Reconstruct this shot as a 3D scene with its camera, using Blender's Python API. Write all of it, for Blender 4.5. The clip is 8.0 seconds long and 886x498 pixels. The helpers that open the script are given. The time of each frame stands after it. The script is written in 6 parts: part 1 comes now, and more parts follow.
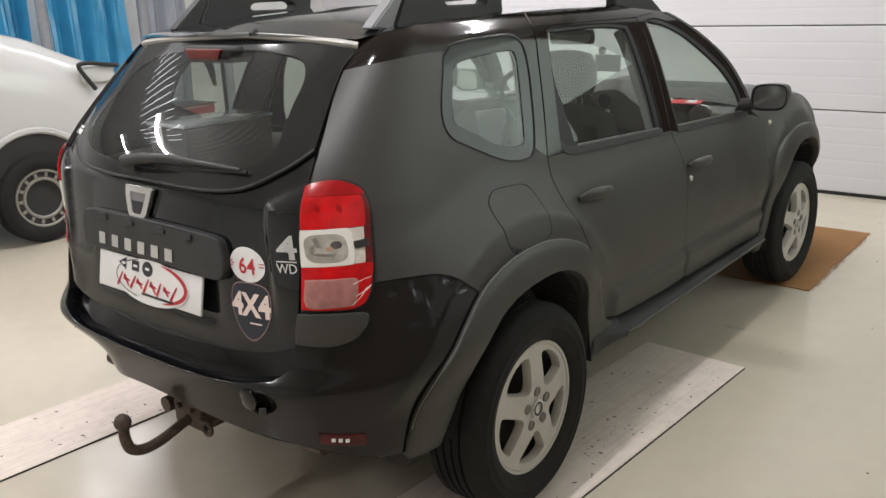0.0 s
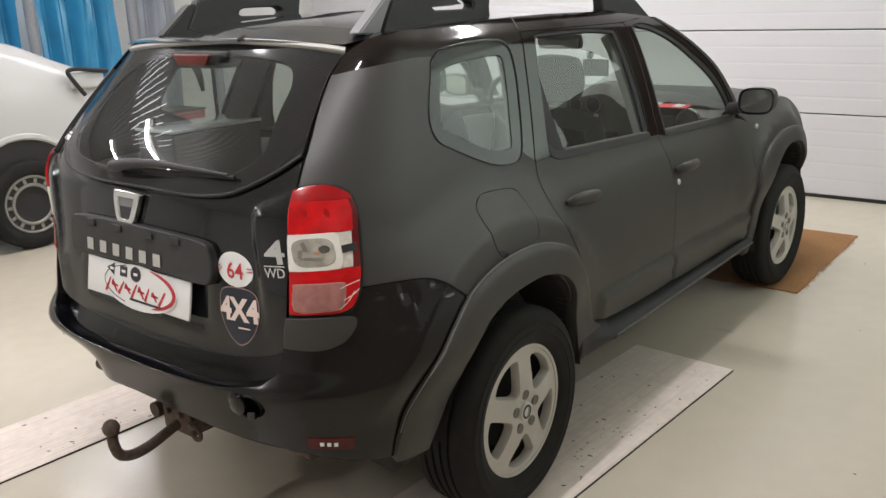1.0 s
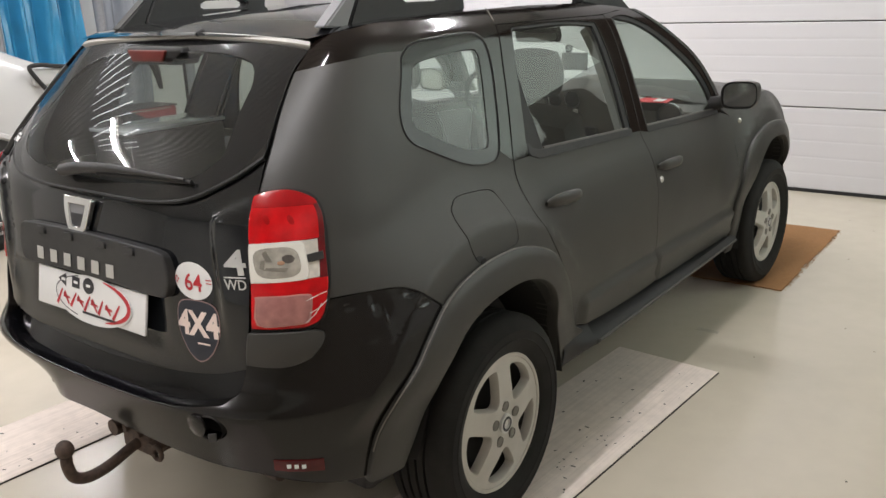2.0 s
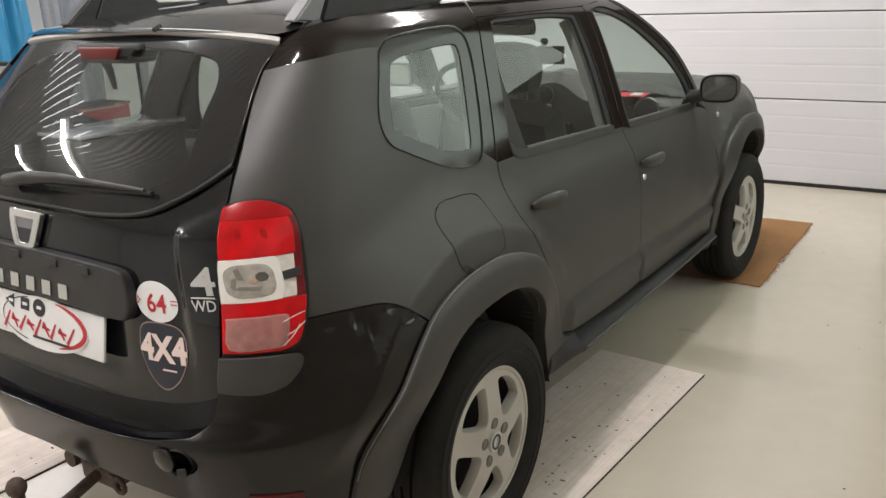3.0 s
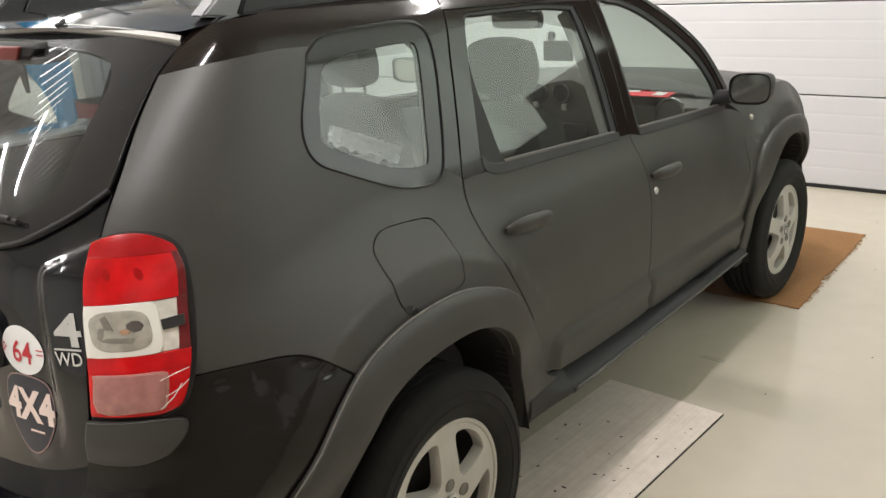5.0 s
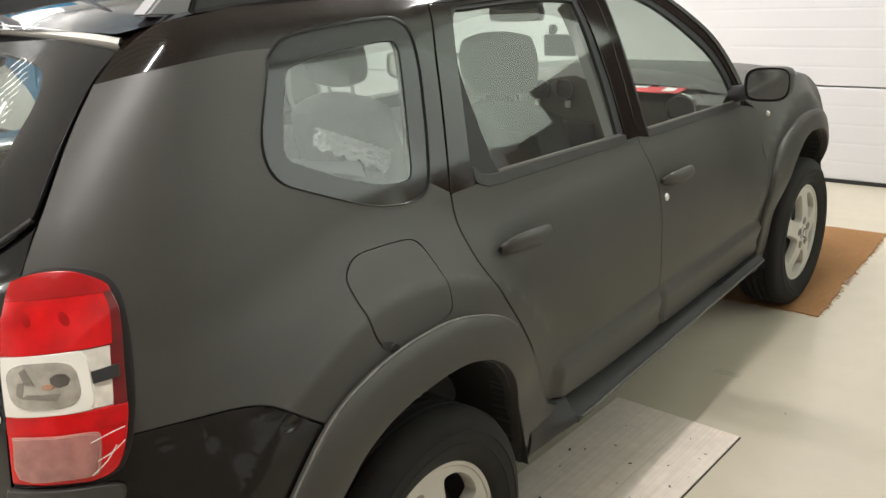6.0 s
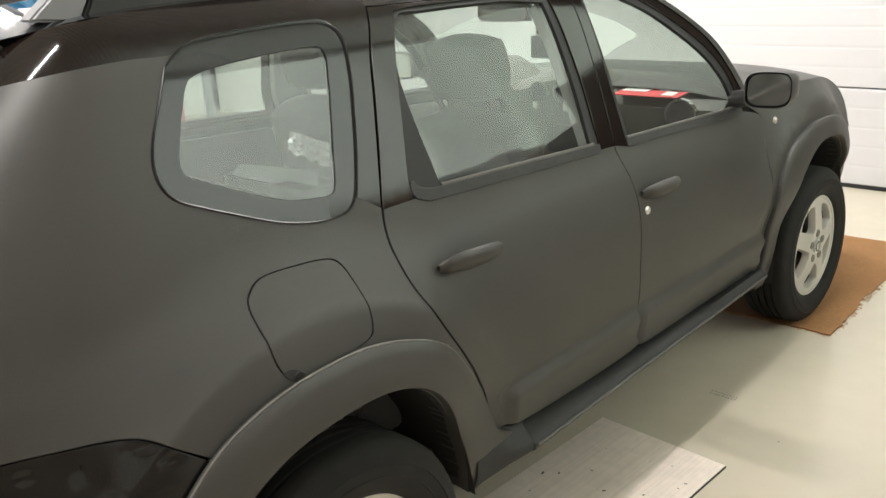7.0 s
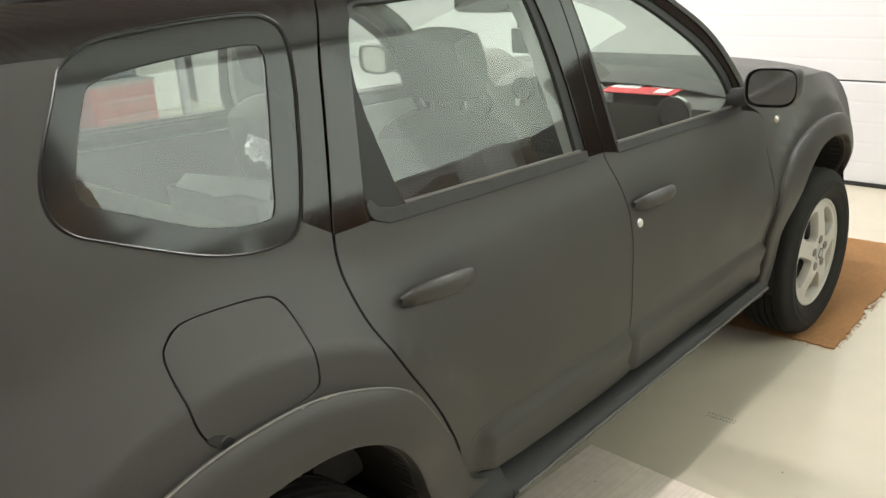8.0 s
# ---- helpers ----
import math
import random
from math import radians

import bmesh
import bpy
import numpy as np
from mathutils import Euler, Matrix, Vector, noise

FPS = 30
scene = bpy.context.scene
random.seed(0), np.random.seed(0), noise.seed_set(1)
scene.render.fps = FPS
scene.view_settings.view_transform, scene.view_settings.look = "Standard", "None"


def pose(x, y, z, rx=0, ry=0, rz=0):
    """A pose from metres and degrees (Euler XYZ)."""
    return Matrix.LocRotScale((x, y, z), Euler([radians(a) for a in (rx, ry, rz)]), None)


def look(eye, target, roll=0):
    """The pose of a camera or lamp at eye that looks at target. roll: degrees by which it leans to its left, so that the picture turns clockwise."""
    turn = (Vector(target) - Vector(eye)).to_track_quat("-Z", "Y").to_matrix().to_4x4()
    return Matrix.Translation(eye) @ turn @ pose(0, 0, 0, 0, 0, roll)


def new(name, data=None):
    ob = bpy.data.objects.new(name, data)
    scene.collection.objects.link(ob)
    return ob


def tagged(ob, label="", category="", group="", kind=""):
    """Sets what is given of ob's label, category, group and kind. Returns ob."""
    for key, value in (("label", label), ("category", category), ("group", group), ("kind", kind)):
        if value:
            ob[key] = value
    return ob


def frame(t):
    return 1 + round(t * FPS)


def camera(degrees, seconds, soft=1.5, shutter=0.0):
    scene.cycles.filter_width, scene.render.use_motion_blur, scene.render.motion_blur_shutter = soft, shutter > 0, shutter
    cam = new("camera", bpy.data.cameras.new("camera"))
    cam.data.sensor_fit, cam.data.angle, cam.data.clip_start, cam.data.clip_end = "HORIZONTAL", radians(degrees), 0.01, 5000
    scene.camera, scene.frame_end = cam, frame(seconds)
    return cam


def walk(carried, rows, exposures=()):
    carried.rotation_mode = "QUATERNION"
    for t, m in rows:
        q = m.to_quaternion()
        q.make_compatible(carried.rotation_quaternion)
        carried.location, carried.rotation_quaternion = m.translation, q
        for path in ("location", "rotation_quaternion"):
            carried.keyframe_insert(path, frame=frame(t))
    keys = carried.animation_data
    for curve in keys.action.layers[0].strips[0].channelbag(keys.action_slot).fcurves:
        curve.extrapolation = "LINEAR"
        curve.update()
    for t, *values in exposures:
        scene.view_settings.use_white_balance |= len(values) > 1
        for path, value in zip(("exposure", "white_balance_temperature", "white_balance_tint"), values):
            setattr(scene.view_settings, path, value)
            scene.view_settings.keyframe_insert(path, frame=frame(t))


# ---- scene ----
cam = camera(55.6, 8.0)
PATH = [
    (0, (-2.045, -2.15, 1.597), (-0.56, -0.94, 1.024), -2.0),
    (0.5, (-2.062, -2.156, 1.595), (-0.565, -0.955, 1.032), -2.1),
    (1, (-2.045, -2.166, 1.597), (-0.545, -0.968, 1.034), -2.1),
    (2.5, (-1.866, -2.022, 1.589), (-0.316, -0.903, 1.001), -2.4),
    (3, (-1.828, -1.945, 1.589), (-0.253, -0.868, 0.991), -2.5),
    (3.5, (-1.773, -1.897, 1.584), (-0.189, -0.841, 0.971), -2.5),
    (4, (-1.652, -1.925, 1.581), (-0.111, -0.805, 0.973), -2.5),
    (4.5, (-1.5, -1.994, 1.577), (-0.001, -0.816, 0.972), -2.5),
    (6, (-1.163, -1.855, 1.575), (0.307, -0.658, 0.938), -3.4),
    (6.5, (-1.022, -1.93, 1.577), (0.401, -0.681, 0.933), -3.4),
    (7, (-0.895, -1.975, 1.573), (0.493, -0.686, 0.931), -3.5),
    (7.5, (-0.785, -1.94, 1.564), (0.599, -0.647, 0.92), -3.6),
    (8, (-0.662, -1.835, 1.561), (0.736, -0.57, 0.894), -3.5),
]
walk(cam, [(t, look(eye, target, roll)) for t, eye, target, roll in PATH],
     [(0.0, -0.48, 6300, 14), (2.5, -0.40, 6350, 15), (4.5, -0.23, 6450, 14), (6.0, -0.04, 6550, 12), (7.0, 0.17, 6550, 11), (8.0, 0.21, 6550, 10)])

# ---------------------------------------------------------------- world and light
world = bpy.data.worlds.new("world")
scene.world = world
world.use_nodes = True
world.node_tree.nodes["Background"].inputs[0].default_value = (0.9, 0.95, 1.0, 1)
world.node_tree.nodes["Background"].inputs[1].default_value = 0.01

CEIL = 4.00
# (x, y, turn in degrees, share of the power) of the ceiling's fluorescent fittings
# (0.6, 2.5), (3.5, 2.1) and (-5.0, 1.3) are unseen lamps added as fill
TUBES = [(-1.80, 4.2, -16, .85), (-2.20, 5.2, -14, .85), (3.15, -.30, 90, .8), (-1.3, -.62, 0, .85), (0.6, 2.5, 0, .7), (3.5, 2.1, 0, 1.0), (-5.0, 1.3, 0, 1), (2.45, 6.6, 30, .4)]
TUBE_WATTS = 92
DROP = .30                            # how far the tubes hang below the ceiling
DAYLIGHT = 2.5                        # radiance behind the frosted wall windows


# ---------------------------------------------------------------- materials
def material(name, colour, rough=0.5, metal=0.0, coat=0.0, grain=0.0, grain_scale=40.0, bump=0.0, bump_scale=300.0,
             stain=0.0, stain_scale=3.0, dark=0.5, spec=0.5, rough_var=0.0):
    """A principled material with colour variation at two scales, rough variation and fine relief."""
    m = bpy.data.materials.new(name)
    m.use_nodes = True
    t = m.node_tree
    p = t.nodes["Principled BSDF"]
    p.inputs["Roughness"].default_value = rough
    p.inputs["Metallic"].default_value = metal
    p.inputs["Coat Weight"].default_value = coat
    p.inputs["Coat Roughness"].default_value = 0.03
    p.inputs["Specular IOR Level"].default_value = spec
    p.inputs["Base Color"].default_value = (*colour, 1)
    co = t.nodes.new("ShaderNodeTexCoord").outputs["Object"]

    def tex(scale, detail=4.0):
        n = t.nodes.new("ShaderNodeTexNoise")
        n.inputs["Scale"].default_value, n.inputs["Detail"].default_value = scale, detail
        t.links.new(co, n.inputs["Vector"])
        return n.outputs["Fac"]

    last = None
    for amount, scale in ((grain, grain_scale), (stain, stain_scale)):
        if amount:
            ramp = t.nodes.new("ShaderNodeMapRange")
            ramp.inputs["From Min"].default_value, ramp.inputs["From Max"].default_value = 0.35, 0.7
            ramp.inputs["To Max"].default_value = amount
            t.links.new(tex(scale), ramp.inputs["Value"])
            mix = t.nodes.new("ShaderNodeMix")
            mix.data_type = "RGBA"
            t.links.new(ramp.outputs[0], mix.inputs["Factor"])
            if last:
                t.links.new(last, mix.inputs["A"])
            else:
                mix.inputs["A"].default_value = (*colour, 1)
            mix.inputs["B"].default_value = (*[c * dark for c in colour], 1)
            last = mix.outputs["Result"]
    if last:
        t.links.new(last, p.inputs["Base Color"])
    if rough_var:
        ramp = t.nodes.new("ShaderNodeMapRange")
        ramp.inputs["To Min"].default_value, ramp.inputs["To Max"].default_value = rough - rough_var, rough + rough_var
        t.links.new(tex(6.0), ramp.inputs["Value"])
        t.links.new(ramp.outputs[0], p.inputs["Roughness"])
    if bump:
        b = t.nodes.new("ShaderNodeBump")
        b.inputs["Strength"].default_value, b.inputs["Distance"].default_value = bump, 0.002
        t.links.new(tex(bump_scale, 2.0), b.inputs["Height"])
        t.links.new(b.outputs[0], p.inputs["Normal"])
    return m


def weave(m, size=0.004, strength=0.25):
    """Adds the fine woven relief of a carbon-look foil to a material."""
    t = m.node_tree
    p = t.nodes["Principled BSDF"]
    co = t.nodes.new("ShaderNodeTexCoord").outputs["Object"]
    turn = t.nodes.new("ShaderNodeMapping")
    turn.inputs["Rotation"].default_value = (0, radians(45), 0)
    t.links.new(co, turn.inputs["Vector"])
    c = t.nodes.new("ShaderNodeTexChecker")
    c.inputs["Scale"].default_value = 1 / size
    t.links.new(turn.outputs[0], c.inputs["Vector"])
    b = t.nodes.new("ShaderNodeBump")
    b.inputs["Strength"].default_value, b.inputs["Distance"].default_value = strength, 0.0004
    t.links.new(c.outputs["Fac"], b.inputs["Height"])
    t.links.new(b.outputs[0], p.inputs["Normal"])
    return m


def streaks(m, colour, amount, along=1.2, across=45.0):
    """Adds long thin streaks along x to a material's colour."""
    t = m.node_tree
    p = t.nodes["Principled BSDF"]
    co = t.nodes.new("ShaderNodeTexCoord").outputs["Object"]
    sc = t.nodes.new("ShaderNodeMapping")
    sc.inputs["Scale"].default_value = (along, across, 1)
    t.links.new(co, sc.inputs["Vector"])
    no = t.nodes.new("ShaderNodeTexNoise")
    no.inputs["Scale"].default_value, no.inputs["Detail"].default_value = 1.0, 8.0
    t.links.new(sc.outputs[0], no.inputs["Vector"])
    rg = t.nodes.new("ShaderNodeMapRange")
    rg.inputs["From Min"].default_value, rg.inputs["From Max"].default_value, rg.inputs["To Max"].default_value = 0.45, 0.75, amount
    t.links.new(no.outputs["Fac"], rg.inputs["Value"])
    mix = t.nodes.new("ShaderNodeMix")
    mix.data_type = "RGBA"
    t.links.new(rg.outputs[0], mix.inputs["Factor"])
    t.links.new(p.inputs["Base Color"].links[0].from_socket, mix.inputs["A"])
    mix.inputs["B"].default_value = (*colour, 1)
    t.links.new(mix.outputs["Result"], p.inputs["Base Color"])
    return m


def glass(name, tint, sheen=0.08, rough=0.0, dust=0.05):
    """A thin pane: clear with a tint, with a mirror-like sheen that grows towards grazing."""
    m = bpy.data.materials.new(name)
    m.use_nodes = True
    t = m.node_tree
    t.nodes.clear()
    out = t.nodes.new("ShaderNodeOutputMaterial")
    mix = t.nodes.new("ShaderNodeMixShader")
    lw = t.nodes.new("ShaderNodeLayerWeight")
    lw.inputs[0].default_value = 0.5
    po = t.nodes.new("ShaderNodeMath")
    po.operation = "POWER"
    po.inputs[1].default_value = 5.0
    t.links.new(lw.outputs["Facing"], po.inputs[0])
    fr = t.nodes.new("ShaderNodeMath")
    fr.operation = "MULTIPLY_ADD"
    fr.inputs[1].default_value, fr.inputs[2].default_value = 0.9 - sheen, sheen
    t.links.new(po.outputs[0], fr.inputs[0])
    tr = t.nodes.new("ShaderNodeBsdfTransparent")
    tr.inputs[0].default_value = (*tint, 1)
    gl = t.nodes.new("ShaderNodeBsdfGlossy")
    gl.inputs["Roughness"].default_value = rough
    film = t.nodes.new("ShaderNodeMixShader")          # a thin film of dust on the pane
    no = t.nodes.new("ShaderNodeTexNoise")
    no.inputs["Scale"].default_value, no.inputs["Detail"].default_value = 3.0, 6.0
    rg = t.nodes.new("ShaderNodeMapRange")
    rg.inputs["To Min"].default_value, rg.inputs["To Max"].default_value = dust * 0.7, dust * 1.3
    t.links.new(no.outputs["Fac"], rg.inputs["Value"])
    t.links.new(rg.outputs[0], film.inputs[0])
    di = t.nodes.new("ShaderNodeBsdfDiffuse")
    di.inputs[0].default_value = (0.62, 0.64, 0.60, 1)
    t.links.new(fr.outputs[0], mix.inputs[0])
    t.links.new(tr.outputs[0], film.inputs[1])
    t.links.new(di.outputs[0], film.inputs[2])
    t.links.new(film.outputs[0], mix.inputs[1])
    t.links.new(gl.outputs[0], mix.inputs[2])
    t.links.new(mix.outputs[0], out.inputs[0])
    return m


def glow(name, colour, strength):
    m = bpy.data.materials.new(name)
    m.use_nodes = True
    p = m.node_tree.nodes["Principled BSDF"]
    p.inputs["Base Color"].default_value = (*colour, 1)
    p.inputs["Emission Color"].default_value = (*colour, 1)
    p.inputs["Emission Strength"].default_value = strength
    return m


WRAP = weave(material("satin_foil", (0.048, 0.047, 0.0425), 0.44, spec=0.42, grain=0.35, grain_scale=2.5, dark=0.85, rough_var=0.05))
GLOSS = material("gloss_black_paint", (0.009, 0.006, 0.005), 0.08, spec=0.42, stain=0.3, bump=0.03, bump_scale=60)
ROOF_PAINT = material("roof_black_paint", (0.014, 0.014, 0.016), 0.06, coat=0.8, stain=0.3, bump=0.02, bump_scale=40)
GLOSS_BLUE = material("gloss_black_tailgate", (0.006, 0.007, 0.0085), 0.08, coat=0.18, stain=0.3, bump=0.03, bump_scale=50)
BUMPER = material("bumper_black", (0.0075, 0.0066, 0.0058), 0.17, spec=0.40, stain=0.4, rough_var=0.04, bump=0.12, bump_scale=14)
LEDGE = material("ledge_black", (0.004, 0.004, 0.005), 0.14, spec=0.4, stain=0.4, rough_var=0.05)
PLASTIC = material("grained_plastic", (0.028, 0.028, 0.028), 0.55, grain=0.4, bump=0.25, bump_scale=500, rough_var=0.08)
# pale tone for scuffs, a joint and the painted highlight on the arch edge
WORN_AND_LIT = material("worn_and_lit_foil", (0.20, 0.19, 0.17), 0.5, grain=0.6, grain_scale=30, dark=0.5)
SILL = material("sill_plastic", (0.016, 0.016, 0.016), 0.6, grain=0.5, bump=0.2, bump_scale=200, rough_var=0.08)
BOLT = material("grey_bolt", (0.30, 0.29, 0.26), 0.5, metal=0.5)
# glass lip lightened in colour for the ceiling's reflection on its rubber
PALE_LIP = material("pale_lip", (0.085, 0.080, 0.070), 0.45, grain=0.3, grain_scale=20)
SEAL = material("window_seal", (0.010, 0.010, 0.010), 0.28, spec=0.35)
RUBBER = material("seal_rubber", (0.012, 0.012, 0.012), 0.6)
TYRE = material("tyre_rubber", (0.013, 0.0125, 0.0115), 0.8, grain=0.5, grain_scale=25, bump=0.3, bump_scale=200, dark=1.6, spec=0.3)
ALLOY = material("wheel_alloy", (0.54, 0.52, 0.475), 0.5, metal=0.2, grain=0.35, grain_scale=18, dark=0.72, stain=0.3)
# darker copy of the alloy: shade inside the rim put into colour
BARREL = material("shaded_barrel", (0.035, 0.033, 0.030), 0.7, grain=0.4)
BOLT_WELL = material("dull_bolt_well", (0.20, 0.19, 0.165), 0.55, metal=0.2, grain=0.4, grain_scale=40)
DARK = material("black_underside", (0.022, 0.021, 0.020), 0.8)
CERAMIC = material("glass_border", (0.014, 0.014, 0.014), 0.09, spec=0.45)
CLUTTER_TONE = material("grey_brown_clutter_tone", (0.33, 0.285, 0.245), 0.6, grain=0.3, grain_scale=6, stain=0.3)
BROWN_WALL = material("brown_fibreboard_wall", (0.095, 0.070, 0.056), 0.8, grain=0.3, grain_scale=8, stain=0.3)
GLASS = glass("window_glass", (0.76, 0.83, 0.79), 0.082, dust=0.04)
TINTED = glass("tailgate_glass", (0.62, 0.65, 0.62), 0.078, dust=0.008)
CHROME = material("chrome", (0.8, 0.8, 0.8), 0.12, metal=1.0)
SILVER = material("silver_paint", (0.62, 0.62, 0.60), 0.35, metal=0.6)
CAP_RED = material("dark_red_lens_cap", (0.40, 0.003, 0.006), 0.18, spec=0.3, coat=0.5, grain=0.6, grain_scale=16, dark=0.45)
RED = material("red_lens", (0.70, 0.004, 0.007), 0.22, spec=0.25, coat=0.45, grain=0.75, grain_scale=14, dark=0.42)
PINK = material("dusty_red_lens", (0.52, 0.22, 0.19), 0.15, coat=0.6, grain=0.4, grain_scale=22, dark=0.6)
BULB_RED = material("bulb_behind_red", (0.40, 0.005, 0.006), 0.2, spec=0.3, grain=0.5, grain_scale=60)
DEEP_RED = material("deep_red_lens", (0.16, 0.003, 0.006), 0.12, coat=0.6, grain=0.6, grain_scale=30, dark=0.5)
BRAKE_RED = material("dusty_brake_lamp_red", (0.17, 0.032, 0.026), 0.4, spec=0.3, grain=0.4, grain_scale=30)
REFLECTOR_RED = material("dusty_dark_red_reflector", (0.085, 0.004, 0.005), 0.25, spec=0.35, grain=0.6, grain_scale=60, dark=0.5)
CLEARLENS = material("clear_lens_reflector", (0.80, 0.78, 0.71), 0.2, coat=0.5, grain=0.3, grain_scale=12, dark=0.85)
FOG = material("faded_pink_lens", (0.46, 0.20, 0.18), 0.14, coat=0.6, grain=0.7, grain_scale=34, dark=0.55, bump=0.15, bump_scale=60)
SIDE_LENS = material("side_lens", (0.74, 0.70, 0.62), 0.14, coat=0.6, grain=0.5, grain_scale=60, dark=0.6)
BOWL = material("lamp_bowl", (0.58, 0.55, 0.48), 0.18, metal=0.5, grain=0.6, grain_scale=45, dark=0.5, coat=0.8)
AMBER = material("amber_bulb", (0.42, 0.24, 0.15), 0.2, coat=0.8)
SOCKET_PALE = material("bowl_facet", (0.30, 0.28, 0.24), 0.25, metal=0.4, grain=0.4, grain_scale=80)
SOCKET = material("bulb_socket_grey", (0.10, 0.09, 0.08), 0.35, grain=0.5, grain_scale=60)
WHITE_PLASTIC = material("white_plate", (0.80, 0.80, 0.79), 0.35, grain=0.15, dark=0.85)
INK_RED = material("red_print", (0.50, 0.02, 0.03), 0.4)
INK_DARK = material("dark_print", (0.02, 0.02, 0.025), 0.4)
LID = material("glossy_pale_lid", (0.72, 0.77, 0.80), 0.12, coat=0.8, grain=0.1)
BADGE_BLUE = material("badge_dark_blue", (0.015, 0.018, 0.030), 0.35)
BADGE_SKIN = material("badge_pale_print", (0.80, 0.66, 0.60), 0.45)
SHIELD_EDGE = material("badge_faded_edge", (0.34, 0.22, 0.21), 0.4, grain=0.4, grain_scale=40)
STRIP = material("pale_grey_strip", (0.62, 0.61, 0.58), 0.3, grain=0.25, dark=0.8)
RUST = material("rusty_steel", (0.085, 0.055, 0.040), 0.7, grain=0.7, grain_scale=60, dark=0.35, bump=0.6, bump_scale=150)
SEAT = material("seat_fabric", (0.085, 0.088, 0.088), 0.9, grain=0.4, grain_scale=30)
TRIM = material("interior_plastic", (0.03, 0.03, 0.03), 0.6, bump=0.2)
# dashboard colour lightened for the daylight that falls on its top
DASH = material("daylit_dashboard_plastic", (0.085, 0.082, 0.070), 0.55, grain=0.3, grain_scale=40, bump=0.2)
TRIM_PALE = material("pale_headliner", (0.42, 0.41, 0.38), 0.9, grain=0.3, grain_scale=30, dark=0.85)
PAPER_RED = material("red_paper", (0.65, 0.04, 0.05), 0.6)
PAPER = material("white_paper", (0.8, 0.8, 0.8), 0.7)
BLUE_CARD = material("pale_blue_card", (0.30, 0.50, 0.58), 0.6, grain=0.2)
WOOD_BROWN = material("brown_board", (0.24, 0.14, 0.075), 0.7, grain=0.4, stain=0.3)
CARDBOARD = material("cardboard", (0.60, 0.41, 0.24), 0.85, grain=0.4, stain=0.3)
FLOOR = material("painted_concrete_floor", (0.59, 0.535, 0.432), 0.20, grain=0.22, grain_scale=9, dark=0.8, stain=0.35, stain_scale=0.9,
                 bump=0.05, bump_scale=40, rough_var=0.07)
WALL = material("white_wall", (0.80, 0.80, 0.78), 0.8, grain=0.15, grain_scale=5, dark=0.9, stain=0.2, bump=0.15, bump_scale=60)
DOOR_WHITE = material("white_sectional_door", (0.65, 0.64, 0.66), 0.38, grain=0.12, grain_scale=4, dark=0.93, bump=0.12, bump_scale=90)
CEILING = material("corrugated_steel", (0.70, 0.69, 0.67), 0.22, metal=0.5, grain=0.25, dark=0.8)
BOARD = streaks(material("whitewashed_board", (0.82, 0.72, 0.64), 0.5, grain=0.45, grain_scale=28, dark=0.78, stain=0.5, stain_scale=7, bump=0.2, bump_scale=60), (0.34, 0.27, 0.21), 0.28, 0.8, 90.0)
CARPET = material("brown_carpet", (0.34, 0.17, 0.065), 0.95, grain=0.5, grain_scale=60, stain=0.4, dark=0.65, bump=0.8, bump_scale=400)
GRIT_AND_SHADOW = material("dark_grit_and_shadow", (0.05, 0.045, 0.04), 0.9)
VAN_WHITE = material("van_white_paint", (0.56, 0.56, 0.55), 0.18, coat=0.8, stain=0.15, dark=0.9)
BLUE_FOIL = material("blue_plastic_sheet", (0.05, 0.32, 0.58), 0.16, coat=0.6, grain=0.5, grain_scale=3, dark=0.5)
GREY_FOIL = material("grey_plastic_sheet", (0.33, 0.36, 0.41), 0.22, coat=0.4, grain=0.5, grain_scale=4, dark=0.6)
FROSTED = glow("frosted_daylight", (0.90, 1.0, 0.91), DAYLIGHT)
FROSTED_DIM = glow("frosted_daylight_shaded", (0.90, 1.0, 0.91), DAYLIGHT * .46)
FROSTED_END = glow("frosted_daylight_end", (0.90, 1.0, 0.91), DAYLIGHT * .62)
TRIM_LIGHT = material("pale_interior_trim", (0.36, 0.37, 0.35), 0.7, grain=0.3, grain_scale=15, dark=0.85)
RAIL_SILVER = material("rail_cover_silver", (0.24, 0.24, 0.25), 0.5, metal=0.3)
TROLLEY_RED = material("red_sheet_metal", (0.30, 0.028, 0.028), 0.35, coat=0.3, grain=0.2)
GREY_POST = material("grey_post", (0.30, 0.31, 0.33), 0.5, grain=0.3)
# glow for added strips that imitate lamp glints on the ceiling ribs
GLINT_GLOW = glow("glowing_glint_strip", (0.97, 1.0, 1.0), 8.0)
TUBE = glow("lamp_tube", (1.0, 0.98, 0.94), 46.0)


# ---------------------------------------------------------------- mesh helpers
def link(name, me, mat, parent=None, label=""):
    ob = new(name, me)
    if mat:
        me.materials.append(mat)
    ob.parent = parent
    if label:
        tagged(ob, label)
    return ob


def part(name, bm, mat, parent, label="", smooth=True):
    me = bpy.data.meshes.new(name)
    bmesh.ops.recalc_face_normals(bm, faces=bm.faces)
    bm.to_mesh(me)
    bm.free()
    if smooth:
        me.shade_smooth()
        me.set_sharp_from_angle(angle=radians(38))
    return link(name, me, mat, parent, label)


